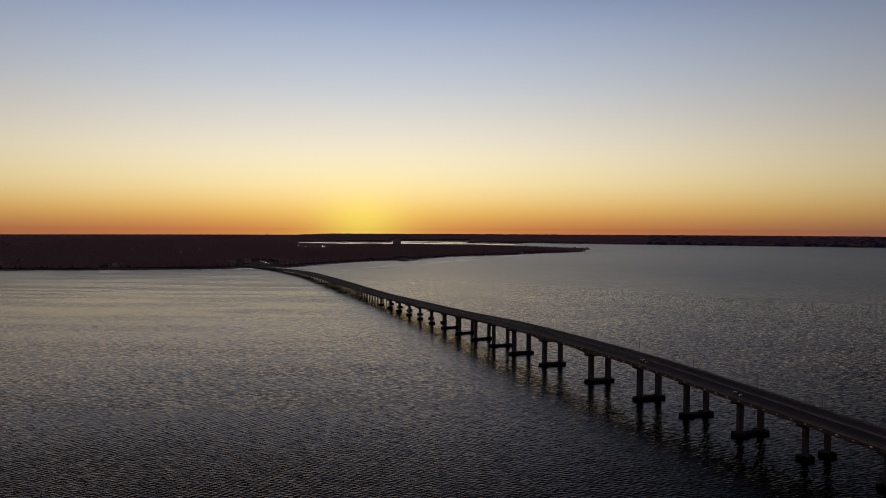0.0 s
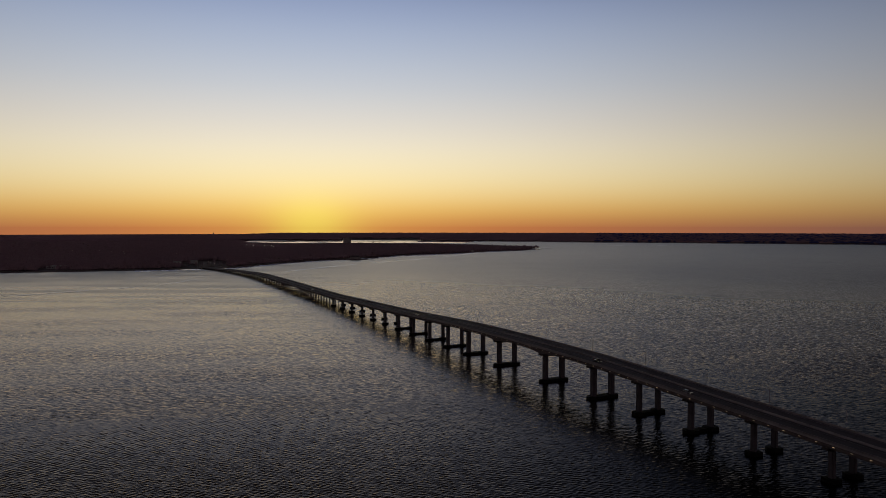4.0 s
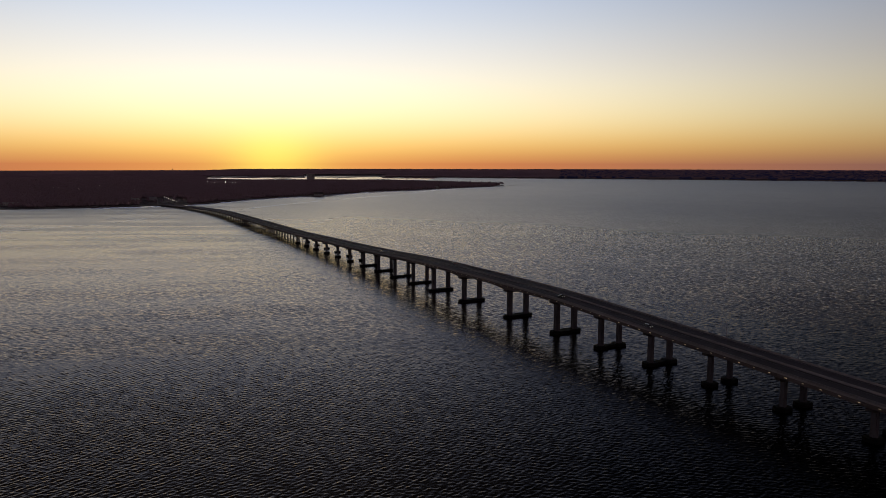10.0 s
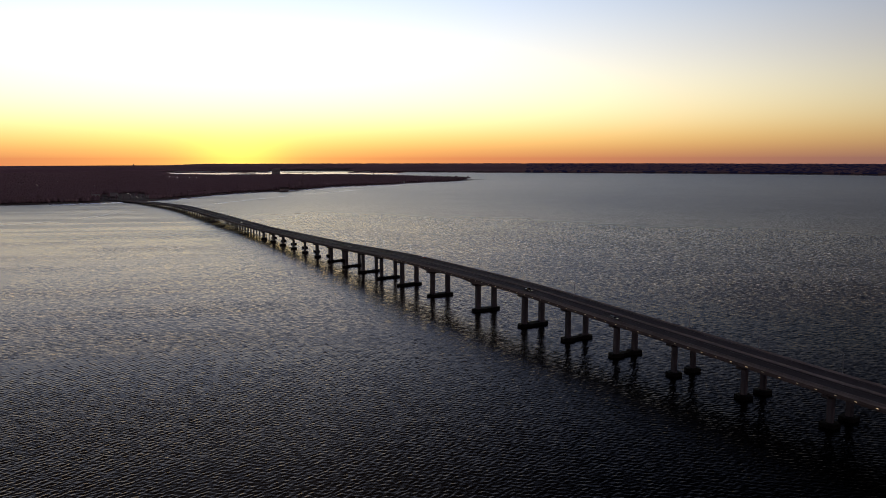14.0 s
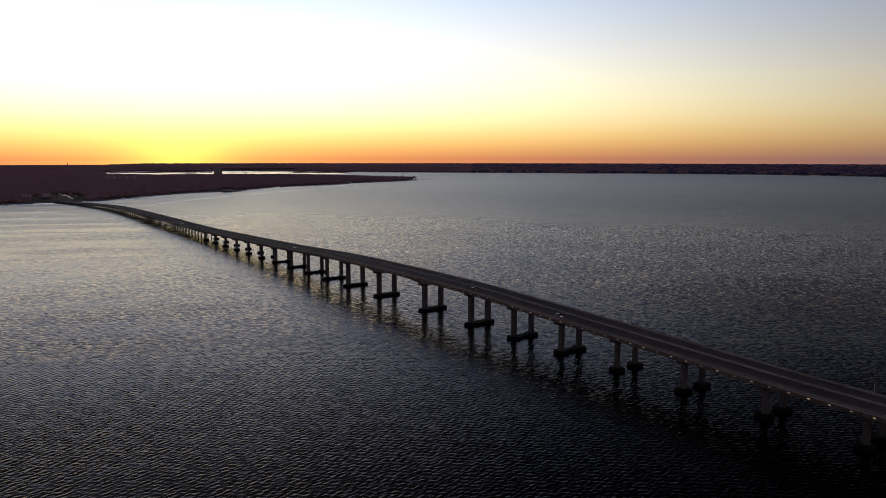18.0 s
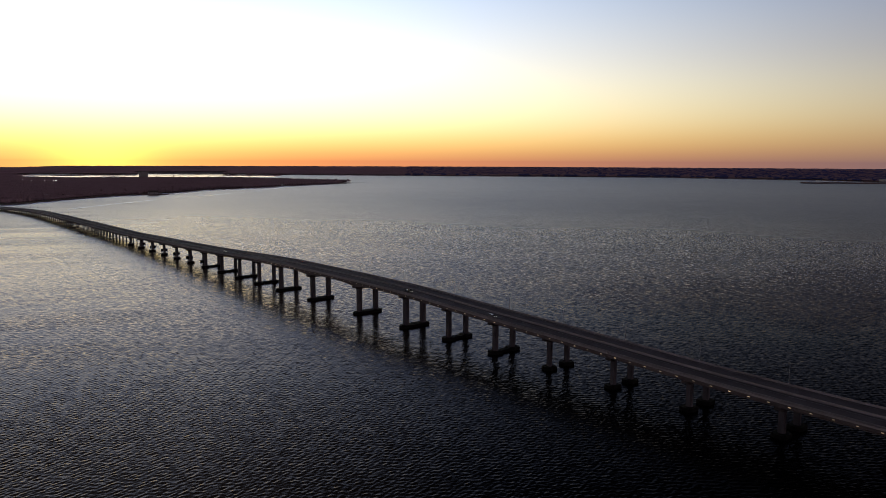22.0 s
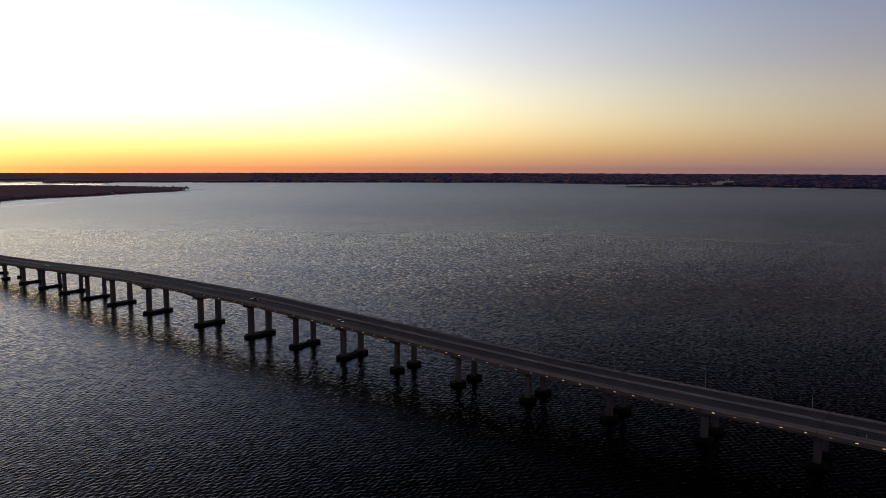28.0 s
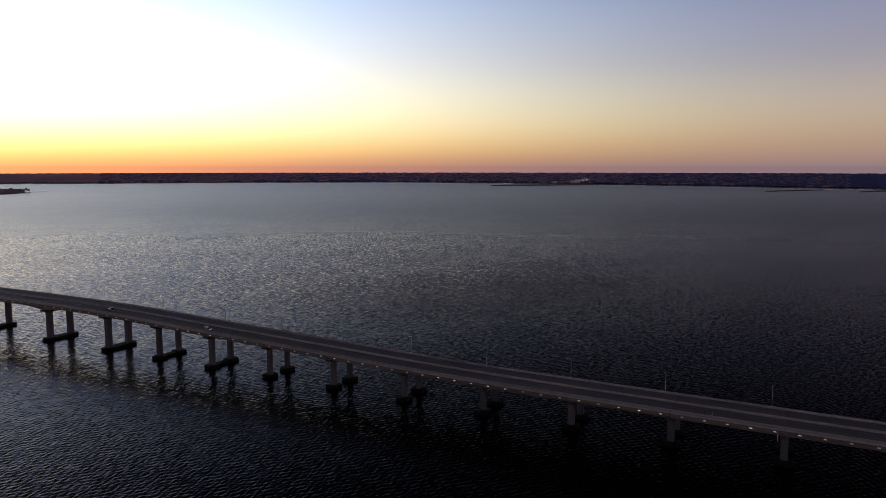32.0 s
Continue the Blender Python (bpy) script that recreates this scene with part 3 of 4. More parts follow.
def bridge_span(s0, s1, girders, depth, steps):
    main = s0 > MAIN[0] - 1 and s1 < MAIN[3] + 1
    sp = thing_at("bridge_span", s0, "grey concrete bridge span with road deck on girders", "bridge span", "spans of the bridge")
    gap = 0.1 if any(abs(s0 - j) < 1 for j in JOINTS) else 0.05
    a, b = s0 + gap, s1 - (0.1 if any(abs(s1 - j) < 1 for j in JOINTS) else 0.05)
    bm = bmesh.new()
    sweep(bm, a, b, rect(N_EDGE, N_FAR + 0.35, -0.32, 0.0), steps, s0)
    part("deck_slab", bm, GIRDER, sp)
    bm = bmesh.new()
    sweep(bm, a, b, rect(N_EDGE, N_EDGE + 0.3, -0.95, -0.324), steps, s0)
    part("edge_beam", bm, GIRDER, sp)
    bm = bmesh.new()
    sweep(bm, a, b, rect(N_WALK + 0.32, N_MID - 0.42, 0.004, 0.05), steps, s0)
    part("roadway", bm, ROAD, sp, "worn grey asphalt carriageway")
    bm = bmesh.new()
    sweep(bm, a, b, rect(N_MID + 0.42, N_FAR - 0.32, 0.004, 0.05), steps, s0)
    part("roadway", bm, ROAD, sp, "worn grey asphalt carriageway")
    for n0, n1 in ((N_MID - 2.3, N_MID - 0.46), (N_MID + 0.46, N_MID + 2.0), (N_WALK + 0.36, N_WALK + 1.5), (N_FAR - 1.5, N_FAR - 0.36)):
        bm = bmesh.new()
        sweep(bm, a, b, rect(n0, n1, 0.051, 0.056), steps, s0)
        part("shoulder", bm, SHOULDER, sp, "paler worn road shoulder")
    for n in (N_MID - 2.4, N_WALK + 1.62, N_MID + 2.12, N_FAR - 1.62):
        bm = bmesh.new()
        sweep(bm, a, b, rect(n - 0.07, n + 0.07, 0.0515, 0.057), steps, s0)
        part("edge_line", bm, PAINT, sp, "worn white edge line")
    for i in range(girders):
        n = N_EDGE + 1.3 + (N_FAR - N_EDGE - 2.2) * i / (girders - 1)
        bm = bmesh.new()
        w, f = 0.12, 0.42
        sweep(bm, a, b, [(n - f, -depth), (n + f, -depth), (n + f, -depth + 0.25), (n + w, -depth + 0.45), (n + w, -0.75), (n + f, -0.55), (n + f, -0.325), (n - f, -0.325), (n - f, -0.55), (n - w, -0.75), (n - w, -depth + 0.45), (n - f, -depth + 0.25)], steps * (3 if main else 1), s0, haunch if main else None)
        part("girder", bm, GIRDER, sp)
    for name, sec in (("parapet", jersey(N_FAR, 0.3, 0.12, 0.9, 0.004)), ("median_barrier", jersey(N_MID, 0.4, 0.13, 0.95, 0.004)), ("walkway_barrier", jersey(N_WALK, 0.3, 0.12, 0.85, 0.004)), ("edge_parapet", jersey(N_EDGE + 0.22, 0.2, 0.12, 0.75, 0.004))):
        bm = bmesh.new()
        sweep(bm, a, b, sec, steps, s0)
        part(name, bm, BARRIER, sp)
    return sp


for s0, s1 in zip(PIERS, PIERS[1:]):
    bridge_span(s0, s1, 6, 1.95, 5 if s1 - s0 > 40 else 3)
marks = sorted(TRESTLE + [PIERS[0]])
for s0, s1 in zip(marks, marks[1:]):
    bridge_span(s0, s1, 6, 1.25, 2)


def bevel(bm, width):
    bmesh.ops.bevel(bm, geom=list(bm.edges), offset=width, segments=1, affect="EDGES")


def bridge_pier(s, kind):
    z = deck_z(s) - (1.95 + (haunch(s))) - 0.03
    p = thing_at("bridge_pier", s, {"main": "tall two-column concrete channel pier on a joined footing", "joined": "two-column concrete pier on a joined footing", "split": "two-column concrete pier on separate footings"}[kind], "bridge pier", "piers of the bridge", drift(s))
    w = {"main": 3.4, "joined": 2.9, "split": 2.5}[kind]
    cols = (-5.0, 8.0)
    bm = bmesh.new()
    pr = [(-9.4, z), (-9.4, z - 1.0), (-7.0, z - 1.6), (9.9, z - 1.6), (12.4, z - 1.0), (12.4, z)]
    a = [bm.verts.new((-w * 0.55, n, h)) for n, h in pr]
    b = [bm.verts.new((w * 0.55, n, h)) for n, h in pr]
    bm.faces.new(a[::-1]), bm.faces.new(b)
    for j in range(6):
        bm.faces.new((a[j], a[(j + 1) % 6], b[(j + 1) % 6], b[j]))
    bmesh.ops.recalc_face_normals(bm, faces=bm.faces)
    part("pier_cap", bm, CAP, p, "dark concrete cap")
    for n in cols:
        bm = bmesh.new()
        box(bm, (-w / 2, n - w * 0.42, 1.6), (w / 2, n + w * 0.42, z - 1.6))
        bmesh.ops.bevel(bm, geom=[e for e in bm.edges if abs(e.verts[0].co.z - e.verts[1].co.z) > 1], offset=0.35, segments=2, affect="EDGES")
        part("column", bm, CONCRETE, p)
    def footing(n0, n1, half, top, cut):
        """A low block with pointed cutwater ends."""
        bm = bmesh.new()
        plan = [(-half, n0 + cut), (-half * 0.35, n0), (half * 0.35, n0), (half, n0 + cut), (half, n1 - cut), (half * 0.35, n1), (-half * 0.35, n1), (-half, n1 - cut)]
        rings = []
        for z0, k in ((-2.0, 1.0), (top - 0.25, 1.0), (top, 0.94)):
            mid = (n0 + n1) / 2
            rings.append([bm.verts.new((x * k, mid + (n - mid) * (1 - (1 - k) * half / (n1 - n0) * 2), z0)) for x, n in plan])
        for r0, r1 in zip(rings, rings[1:]):
            for j in range(8):
                bm.faces.new((r0[j], r0[(j + 1) % 8], r1[(j + 1) % 8], r1[j]))
        bm.faces.new(rings[0][::-1]), bm.faces.new(rings[-1])
        bmesh.ops.recalc_face_normals(bm, faces=bm.faces)
        part("footing", bm, NEAR_BLACK, p, "near-black concrete footing")

    if kind == "main":
        footing(cols[0] - 4.4, cols[1] + 4.4, 3.3, 1.6, 2.0)
    elif kind == "joined":
        for n in cols:
            footing(n - 4.0, n + 4.0, 3.3, 1.6, 1.6)
        bm = bmesh.new()
        box(bm, (-1.9, cols[0] + 3.9, -1.6), (1.9, cols[1] - 3.9, 1.4))
        part("tie_beam", bm, NEAR_BLACK, p)
    else:
        for n in cols:
            footing(n - 3.4, n + 3.4, 3.0, 1.6, 1.1)


for s in PIERS:
    kind = "main" if s in MAIN else "joined" if -210 < s < 200 else "split"
    bridge_pier(s, kind)


def trestle_bent(s):
    z = deck_z(s) - 1.25 - 0.03
    p = thing_at("trestle_bent", s, "concrete pile bent of the low approach trestle", "trestle bent", "bents of the trestle", drift(s))
    bm = bmesh.new()
    box(bm, (-0.7, -8.9, z - 1.0), (0.7, 12.5, z))
    part("bent_cap", bm, CONCRETE, p)
    for n in (-6.6, 1.8, 10.2):
        bm = bmesh.new()
        box(bm, (-0.45, n - 0.45, -3), (0.45, n + 0.45, z - 1.0))
        part("bent_column", bm, CONCRETE, p)


for s in TRESTLE:
    trestle_bent(s)


# the walkway lamps are unevenly bright
glow_tree = LAMP_GLOW.node_tree
uneven = glow_tree.nodes.new("ShaderNodeObjectInfo")
glow_tree.links.new(math_node(glow_tree, "MULTIPLY_ADD", math_node(glow_tree, "POWER", uneven.outputs["Random"], 2.0), 0.42, 0.1), glow_tree.nodes["Principled BSDF"].inputs["Emission Strength"])

# ---- along the bridge: lamp posts, walkway lamps, cars ----
def tube(bm, r0, r1, length, sides=8, at_m=Matrix.Identity(4)):
    bmesh.ops.create_cone(bm, cap_ends=True, segments=sides, radius1=r0, radius2=r1, depth=length, matrix=at_m @ Matrix.Translation((0, 0, length / 2)))


def lathe(bm, rings, sides=14):
    """A turned body from (radius, height) rings."""
    loops = []
    for r, z in rings:
        loops.append([bm.verts.new((r * math.cos(2 * math.pi * i / sides), r * math.sin(2 * math.pi * i / sides), z)) for i in range(sides)])
    for a, b in zip(loops, loops[1:]):
        for i in range(sides):
            bm.faces.new((a[i], a[(i + 1) % sides], b[(i + 1) % sides], b[i]))
    bm.faces.new(loops[0][::-1]), bm.faces.new(loops[-1])


def lamp_post():
    p = tagged(new("street_lamp"), "unlit grey steel street lamp on the outer parapet", "street lamp", "lamps on the parapet")
    bm = bmesh.new()
    box(bm, (-0.16, -0.12, 0), (0.16, 0.12, 0.12))
    part("base_plate", bm, STEEL, p)
    bm = bmesh.new()
    tube(bm, 0.11, 0.06, 7.6, 10)
    part("pole", bm, STEEL, p)
    bm = bmesh.new()
    tube(bm, 0.05, 0.035, 1.9, 6, Matrix.Translation((0, 0, 7.4)) @ Matrix.Rotation(radians(72), 4, "X"))
    part("arm", bm, STEEL, p)
    bm = bmesh.new()
    box(bm, (-0.18, -2.3, 7.92), (0.18, -1.55, 8.1))
    bmesh.ops.bevel(bm, geom=list(bm.edges), offset=0.05, segments=1, affect="EDGES")
    part("luminaire", bm, STEEL, p)
    return p


def on_bridge(s, n, dz=0.0, turn=0.0):
    grade = math.atan((deck_z(s + 2) - deck_z(s - 2)) / 4)
    return BRIDGE @ Matrix.Translation((s, n + drift(s), deck_z(s) + dz)) @ Matrix.Rotation(-grade, 4, "Y") @ Matrix.Rotation(radians(turn), 4, "Z")


spots = [-70.2, -18.0, 35.5, 86.0, 135.0] + [-122.3 - 40.9 * i for i in range(8)] + [181.1 + 38.1 * i for i in range(12)] + [t - 3.0 for t in TRESTLE[2::3]]
first = lamp_post()
first.matrix_basis = BRIDGE @ Matrix.Translation((spots[0], N_FAR + drift(spots[0]), deck_z(spots[0]) + 0.904))
for s in spots[1:]:
    copy_thing(first, BRIDGE @ Matrix.Translation((s, N_FAR + drift(s), deck_z(s) + 0.904)))


def walkway_lamp():
    p = tagged(new("walkway_lamp"), "small lit amber bulkhead lamp on the outer parapet", "lamp", "lamps along the walkway")
    bm = bmesh.new()
    box(bm, (-0.32, -0.16, -0.1), (0.32, 0.0, 0.14))
    bmesh.ops.bevel(bm, geom=list(bm.edges), offset=0.03, segments=1, affect="EDGES")
    part("housing", bm, STEEL, p)
    bm = bmesh.new()
    box(bm, (-0.5, -0.26, -0.2), (0.5, -0.16, 0.1))
    bmesh.ops.bevel(bm, geom=list(bm.edges), offset=0.05, segments=1, affect="EDGES")
    part("lens", bm, LAMP_GLOW, p, "glowing amber lens")
    return p


rail_lamp = walkway_lamp()
rail_lamp.matrix_basis = on_bridge(-78.7, N_EDGE - 0.002, -0.55)
for i in range(1, 92):
    copy_thing(rail_lamp, on_bridge(-78.7 + 7.55 * i, N_EDGE - 0.002, -0.55))

TYRE = material("black_rubber", (0.02, 0.02, 0.02), 0.9, vary=0.2)
GLASS = material("dark_car_glass", (0.02, 0.022, 0.025), 0.08, vary=0.1, bump=0)
CHROME = material("wheel_alloy", (0.5, 0.5, 0.5), 0.3, 0.9, vary=0.1, bump=0)
HEADLIGHT = material("headlight", (0.9, 0.9, 0.85), 0.2, vary=0.02, emit=(1.0, 0.93, 0.8), power=0.9, bump=0)
TAIL = material("tail_light", (0.4, 0.02, 0.02), 0.3, vary=0.05, emit=(1.0, 0.06, 0.03), power=0.35, bump=0)


def car(label, colour, length=4.6, width=1.82, high=1.5, pickup=False):
    """A car that faces local +x, standing on z = 0."""
    c = tagged(new("car"), label, "car")
    paint = material("car_paint", colour, 0.28, 0.2, vary=0.06, bump=0)
    L, W = length / 2, width / 2
    bm = bmesh.new()
    side = [(-L, 0.32), (-L, 0.82), (-L + 0.12, 0.95), (L - 1.05, 0.92), (L - 0.2, 0.78), (L, 0.62), (L, 0.32)]
    for sgn in (-1, 1):
        for x, z in side:
            bm.verts.new((x, sgn * W * (0.94 if z > 0.8 else 1), z))
    bm.verts.ensure_lookup_table()
    k = len(side)
    bm.faces.new(bm.verts[:k]), bm.faces.new(bm.verts[k:][::-1])
    for i in range(k):
        j = (i + 1) % k
        bm.faces.new((bm.verts[i], bm.verts[k + i], bm.verts[k + j], bm.verts[j]))
    bmesh.ops.recalc_face_normals(bm, faces=bm.faces)
    bmesh.ops.bevel(bm, geom=list(bm.edges), offset=0.06, segments=2, affect="EDGES")
    part("body", bm, paint, c)
    x0, x1 = (-0.2, L - 1.0) if pickup else (-L + 0.25, L - 1.0)
    for name, mat, z0, z1, inset in (("window_band", GLASS, 0.93, high - 0.1, 0.0), ("roof", paint, high - 0.098, high, 0.02)):
        bm = bmesh.new()
        vs = box(bm, (x0, -W * 0.9, z0), (x1, W * 0.9, z1))
        for v in vs:
            f = (v.co.z - 0.93) / (high - 0.93)
            v.co.y *= 1 - 0.18 * f
            v.co.x += (0.35 if v.co.x < 0 or pickup and v.co.x < 0.5 else -0.75) * f
        part(name, bm, mat, c)
    for x in (-L * 0.6, L * 0.62):
        for sgn in (-1, 1):
            turn = Matrix.Translation((x, sgn * (W - 0.2), 0.34)) @ Matrix.Rotation(radians(90 * -sgn), 4, "X")
            bm = bmesh.new()
            bmesh.ops.create_cone(bm, cap_ends=True, segments=16, radius1=0.34, radius2=0.34, depth=0.22, matrix=turn @ Matrix.Translation((0, 0, 0.11)))
            w = part("wheel", bm, TYRE, c)
            bm = bmesh.new()
            bmesh.ops.create_cone(bm, cap_ends=True, segments=12, radius1=0.2, radius2=0.17, depth=0.03, matrix=turn @ Matrix.Translation((0, 0, 0.238)))
            part("rim", bm, CHROME, w)
    for sgn in (-1, 1):
        bm = bmesh.new()
        box(bm, (L - 0.03, sgn * W * 0.7 - 0.2, 0.6), (L + 0.03, sgn * W * 0.7 + 0.2, 0.74))
        part("headlight", bm, HEADLIGHT, c, "lit headlight")
        bm = bmesh.new()
        box(bm, (-L - 0.03, sgn * W * 0.75 - 0.18, 0.62), (-L + 0.03, sgn * W * 0.75 + 0.18, 0.8))
        part("tail_light", bm, TAIL, c)
    return c


ON_ROAD = 0.052
car("dark grey pickup truck driving on the bridge", (0.03, 0.03, 0.033), 5.4, 1.95, 1.75, True).matrix_basis = on_bridge(111, -2.2, ON_ROAD)
car("grey car driving on the bridge", (0.2, 0.2, 0.21), 4.8).matrix_basis = on_bridge(186, -4.6, ON_ROAD)
car("pale silver car driving up the bridge", (0.5, 0.5, 0.5), 4.6).matrix_basis = on_bridge(-168, -1.2, ON_ROAD)
car("grey car driving away over the bridge", (0.3, 0.3, 0.31), 4.6).matrix_basis = on_bridge(-44, 10.4, ON_ROAD, 180)
car("white van with lit headlights on the low trestle", (0.6, 0.6, 0.58), 5.2, 1.95, 1.95).matrix_basis = on_bridge(-560, -2.0, ON_ROAD)

# Two small marker plates on the walkway barrier and a drain pipe on a pier.
for s, mat, label in ((426.8, TYRE, "small dark marker post on the walkway barrier"), (429.4, PAINT, "small white marker post on the walkway barrier")):
    p = tagged(new("marker_post"), label, "marker post")
    p.matrix_basis = on_bridge(s, N_WALK, 0.856)
    bm = bmesh.new()
    box(bm, (-0.12, -0.12, 0), (0.12, 0.12, 1.5))
    bmesh.ops.bevel(bm, geom=list(bm.edges), offset=0.03, segments=1, affect="EDGES")
    part("post", bm, mat, p)
p = tagged(new("drain_pipe"), "pale vertical drain pipe hung from the bridge deck", "drain pipe")
p.matrix_basis = BRIDGE @ Matrix.Translation((450.7, N_EDGE + 0.6, deck_z(450.7) - 4.0))
bm = bmesh.new()
tube(bm, 0.2, 0.2, 3.67, 10)
part("pipe", bm, BARRIER, p)


# ---- far shores: sand, marsh, slicks ----
def ribbon(name, a, b, wide, mat, label, category, h=0.6, bulge=1.0, kind="structure", steps=24, wave=0.0, seed=1):
    """A flat lens-shaped or banded patch between two plan points."""
    a, b = Vector((*a, 0)), Vector((*b, 0))
    side = (b - a).normalized().cross(Vector((0, 0, 1)))
    verts, faces = [], []
    for i in range(steps + 1):
        u = i / steps
        c = a.lerp(b, u) + side * wave * math.sin(u * 3.1) + side * wide * 0.4 * noise.noise((u * 6, seed, 0))
        w = wide * (max(0.04, math.sin(math.pi * u)) ** 0.6 if bulge else 1.0) * (0.75 + 0.5 * noise.noise((u * 9, seed, 3)))
        for f in (-0.5, -0.3, 0, 0.3, 0.5):
            q = c + side * w * f
            verts.append(bowl(q.x, q.y, h if abs(f) < 0.4 else h if kind == "stuff" else -0.2))
    for i in range(steps):
        for j in range(4):
            k = i * 5 + j
            faces.append((k, k + 1, k + 6, k + 5))
    ob = mesh_object(name, verts, faces, mat)
    tagged(ob, label, category, kind=kind)
    return ob


# raised and widened so they show as dark lines from the camera
ribbon("sand_spit", (2693, 2875), (3319, 2655), 120, GROUND, "long low dark sand spit off the far shore", "sand bar", 5.0)
ribbon("sand_bar", (2932, 1458), (3331, 1404), 70, GROUND, "thin low dark sand bar off the far shore", "sand bar", 3.0, seed=4)
ribbon("sand_bar", (3176, 1186), (3541, 1133), 60, GROUND, "thin low dark sand bar off the far shore", "sand bar", 3.0, seed=5)
for a, b, w, seed in (((-1250, 5230), (-1010, 5290), 60, 6), ((-1075, 5080), (-890, 5150), 330, 7), ((-900, 5330), (-560, 5420), 330, 8), ((-760, 4880), (-640, 4900), 90, 11), ((-500, 5225), (-216, 5200), 130, 9), ((-125, 4985), (250, 4940), 80, 10), ((-330, 5420), (60, 5400), 110, 12)):
    ribbon("marsh_island", a, b, w, GROUND, "low dark marsh island in the inlet", "marsh", 1.2, seed=seed)


def beach():
    front = SHORE_W[::2]
    verts, faces = [], []
    for i, p in enumerate(front):
        inward = p.normalized()
        w = 34 + 14 * noise.noise((i * 0.4, 2, 0))
        for d, h in ((-6, -0.4), (6, 0.7), (w * 0.6, 1.5), (w, 1.9)):
            q = p + inward * d
            verts.append(bowl(q.x, q.y, h))
    for i in range(len(front) - 1):
        for j in range(3):
            k = i * 4 + j
            faces.append((k, k + 4, k + 5, k + 1))
    tagged(mesh_object("beach", verts, faces, SAND), "narrow dusky sand beach before the woods", "beach", kind="structure")


beach()


# raised reflectance and pale tints paint these waters brighter than the bay
SLICK = water_material("calm_slick", 0.6, 1.333, 0.0, (0.84, 0.85, 0.96, 1))
STREAK = water_material("bright_streak", 0.2, 1.5, 0.0, (0.9, 0.885, 0.89, 1))
CALM = water_material("sheltered_water", 0.7, 1.333, 0.0, (0.9, 0.88, 0.88, 1))
INLET = water_material("inlet_water", 0.95, 1.333, 0.0, (0.92, 0.86, 0.95, 1))
# bright streaks: start, end, width, bend
for a, b, wide, bend, seed in (((-325, 1600), (-161, 2013), 20, -9, 3), ((-161, 2013), (52, 2401), 22, 6, 4), ((52, 2401), (226, 2862), 15, 6, 4), ((-660, 1015), (-468, 1255), 15, 6, 5), ((-468, 1255), (-440, 1400), 11, 3, 6), ((-665, 1165), (-575, 1152), 6, 2, 7), ((-570, 1480), (-475, 1506), 8, 2, 9),
                               ((1024, 3917), (1132, 3982), 40, 5, 10), ((1300, 3980), (1370, 3940), 36, 4, 11)):
    ribbon("slick", a, b, wide, STREAK, "bright streak on the water", "water", 0.25, 1, "stuff", 40, bend, seed)


def calm_fringe(curve, wide, label, mat, h, seed):
    """Sheltered water along a shore, from the land out into the bay."""
    verts, faces = [], []
    for i, p in enumerate(curve):
        inner = p + p.normalized() * 25
        outer = p - p.normalized() * wide * (0.9 + 0.5 * noise.noise((i * 0.21, seed, 0)))
        for f in (0, 0.33, 0.66, 1):
            q = inner.lerp(outer, f)
            verts.append(bowl(q.x, q.y, h if f < 0.9 else h * 0.2))
    for i in range(len(curve) - 1):
        for j in range(3):
            k = i * 4 + j
            faces.append((k, k + 1, k + 5, k + 4))
    tagged(mesh_object("calm_water", verts, faces, mat), label, "water", kind="structure")


calm_fringe(SHORE_F[40:200], 260, "sheltered bright water along the far shore", CALM, 0.5, 3)
calm_fringe(SHORE_P, 80, "sheltered bright water along the wooded point", SLICK, 0.35, 4)
calm_fringe(SHORE_W[60:], 45, "sheltered bright water along the near shore", SLICK, 0.3, 5)
ribbon("pond", (-610, 6420), (-130, 6480), 330, INLET, "narrow bright marsh pond beyond the inlet", "water", 3.2, 1, "structure", 40, 0, 13)
ribbon("inlet_water", (-1440, 5300), (335, 4960), 1250, INLET, "calm inlet water catching the sunset light", "water", 0.4, 0, "structure", 60, 0, 12)

# ---- things on the shores ----
def far_pose(x, y, h=0.0, turn=0.0):
    q = Vector(bowl(x, y, h))
    k = q.to_2d().length / math.hypot(x, y)
    return Matrix.Translation(q) @ Matrix.Rotation(radians(turn), 4, "Z") @ Matrix.Diagonal((k, k, k, 1))


WHITE_WALL = material("pale_siding", (0.55, 0.53, 0.5), 0.8, vary=0.12)
GREY_WALL = material("grey_siding", (0.3, 0.29, 0.28), 0.85, vary=0.15)
ROOF_PALE = material("pale_metal_roof", (0.5, 0.5, 0.5), 0.4, 0.3, vary=0.15)
ROOF_DARK = material("dark_shingle_roof", (0.1, 0.09, 0.085), 0.9, vary=0.25)
PANE = material("dark_window_pane", (0.03, 0.035, 0.04), 0.1, vary=0.1, bump=0)
FLOOD = material("white_flood_lamp", (0.9, 0.9, 0.9), 0.3, vary=0.02, emit=(1.0, 0.95, 0.86), power=14.0, bump=0)
TOWN = material("town_lamp", (0.9, 0.9, 0.9), 0.3, vary=0.02, emit=(1.0, 0.86, 0.7), power=2.6, bump=0)
TIMBER = material("weathered_timber", (0.16, 0.13, 0.1), 0.9, vary=0.3, fine=4)


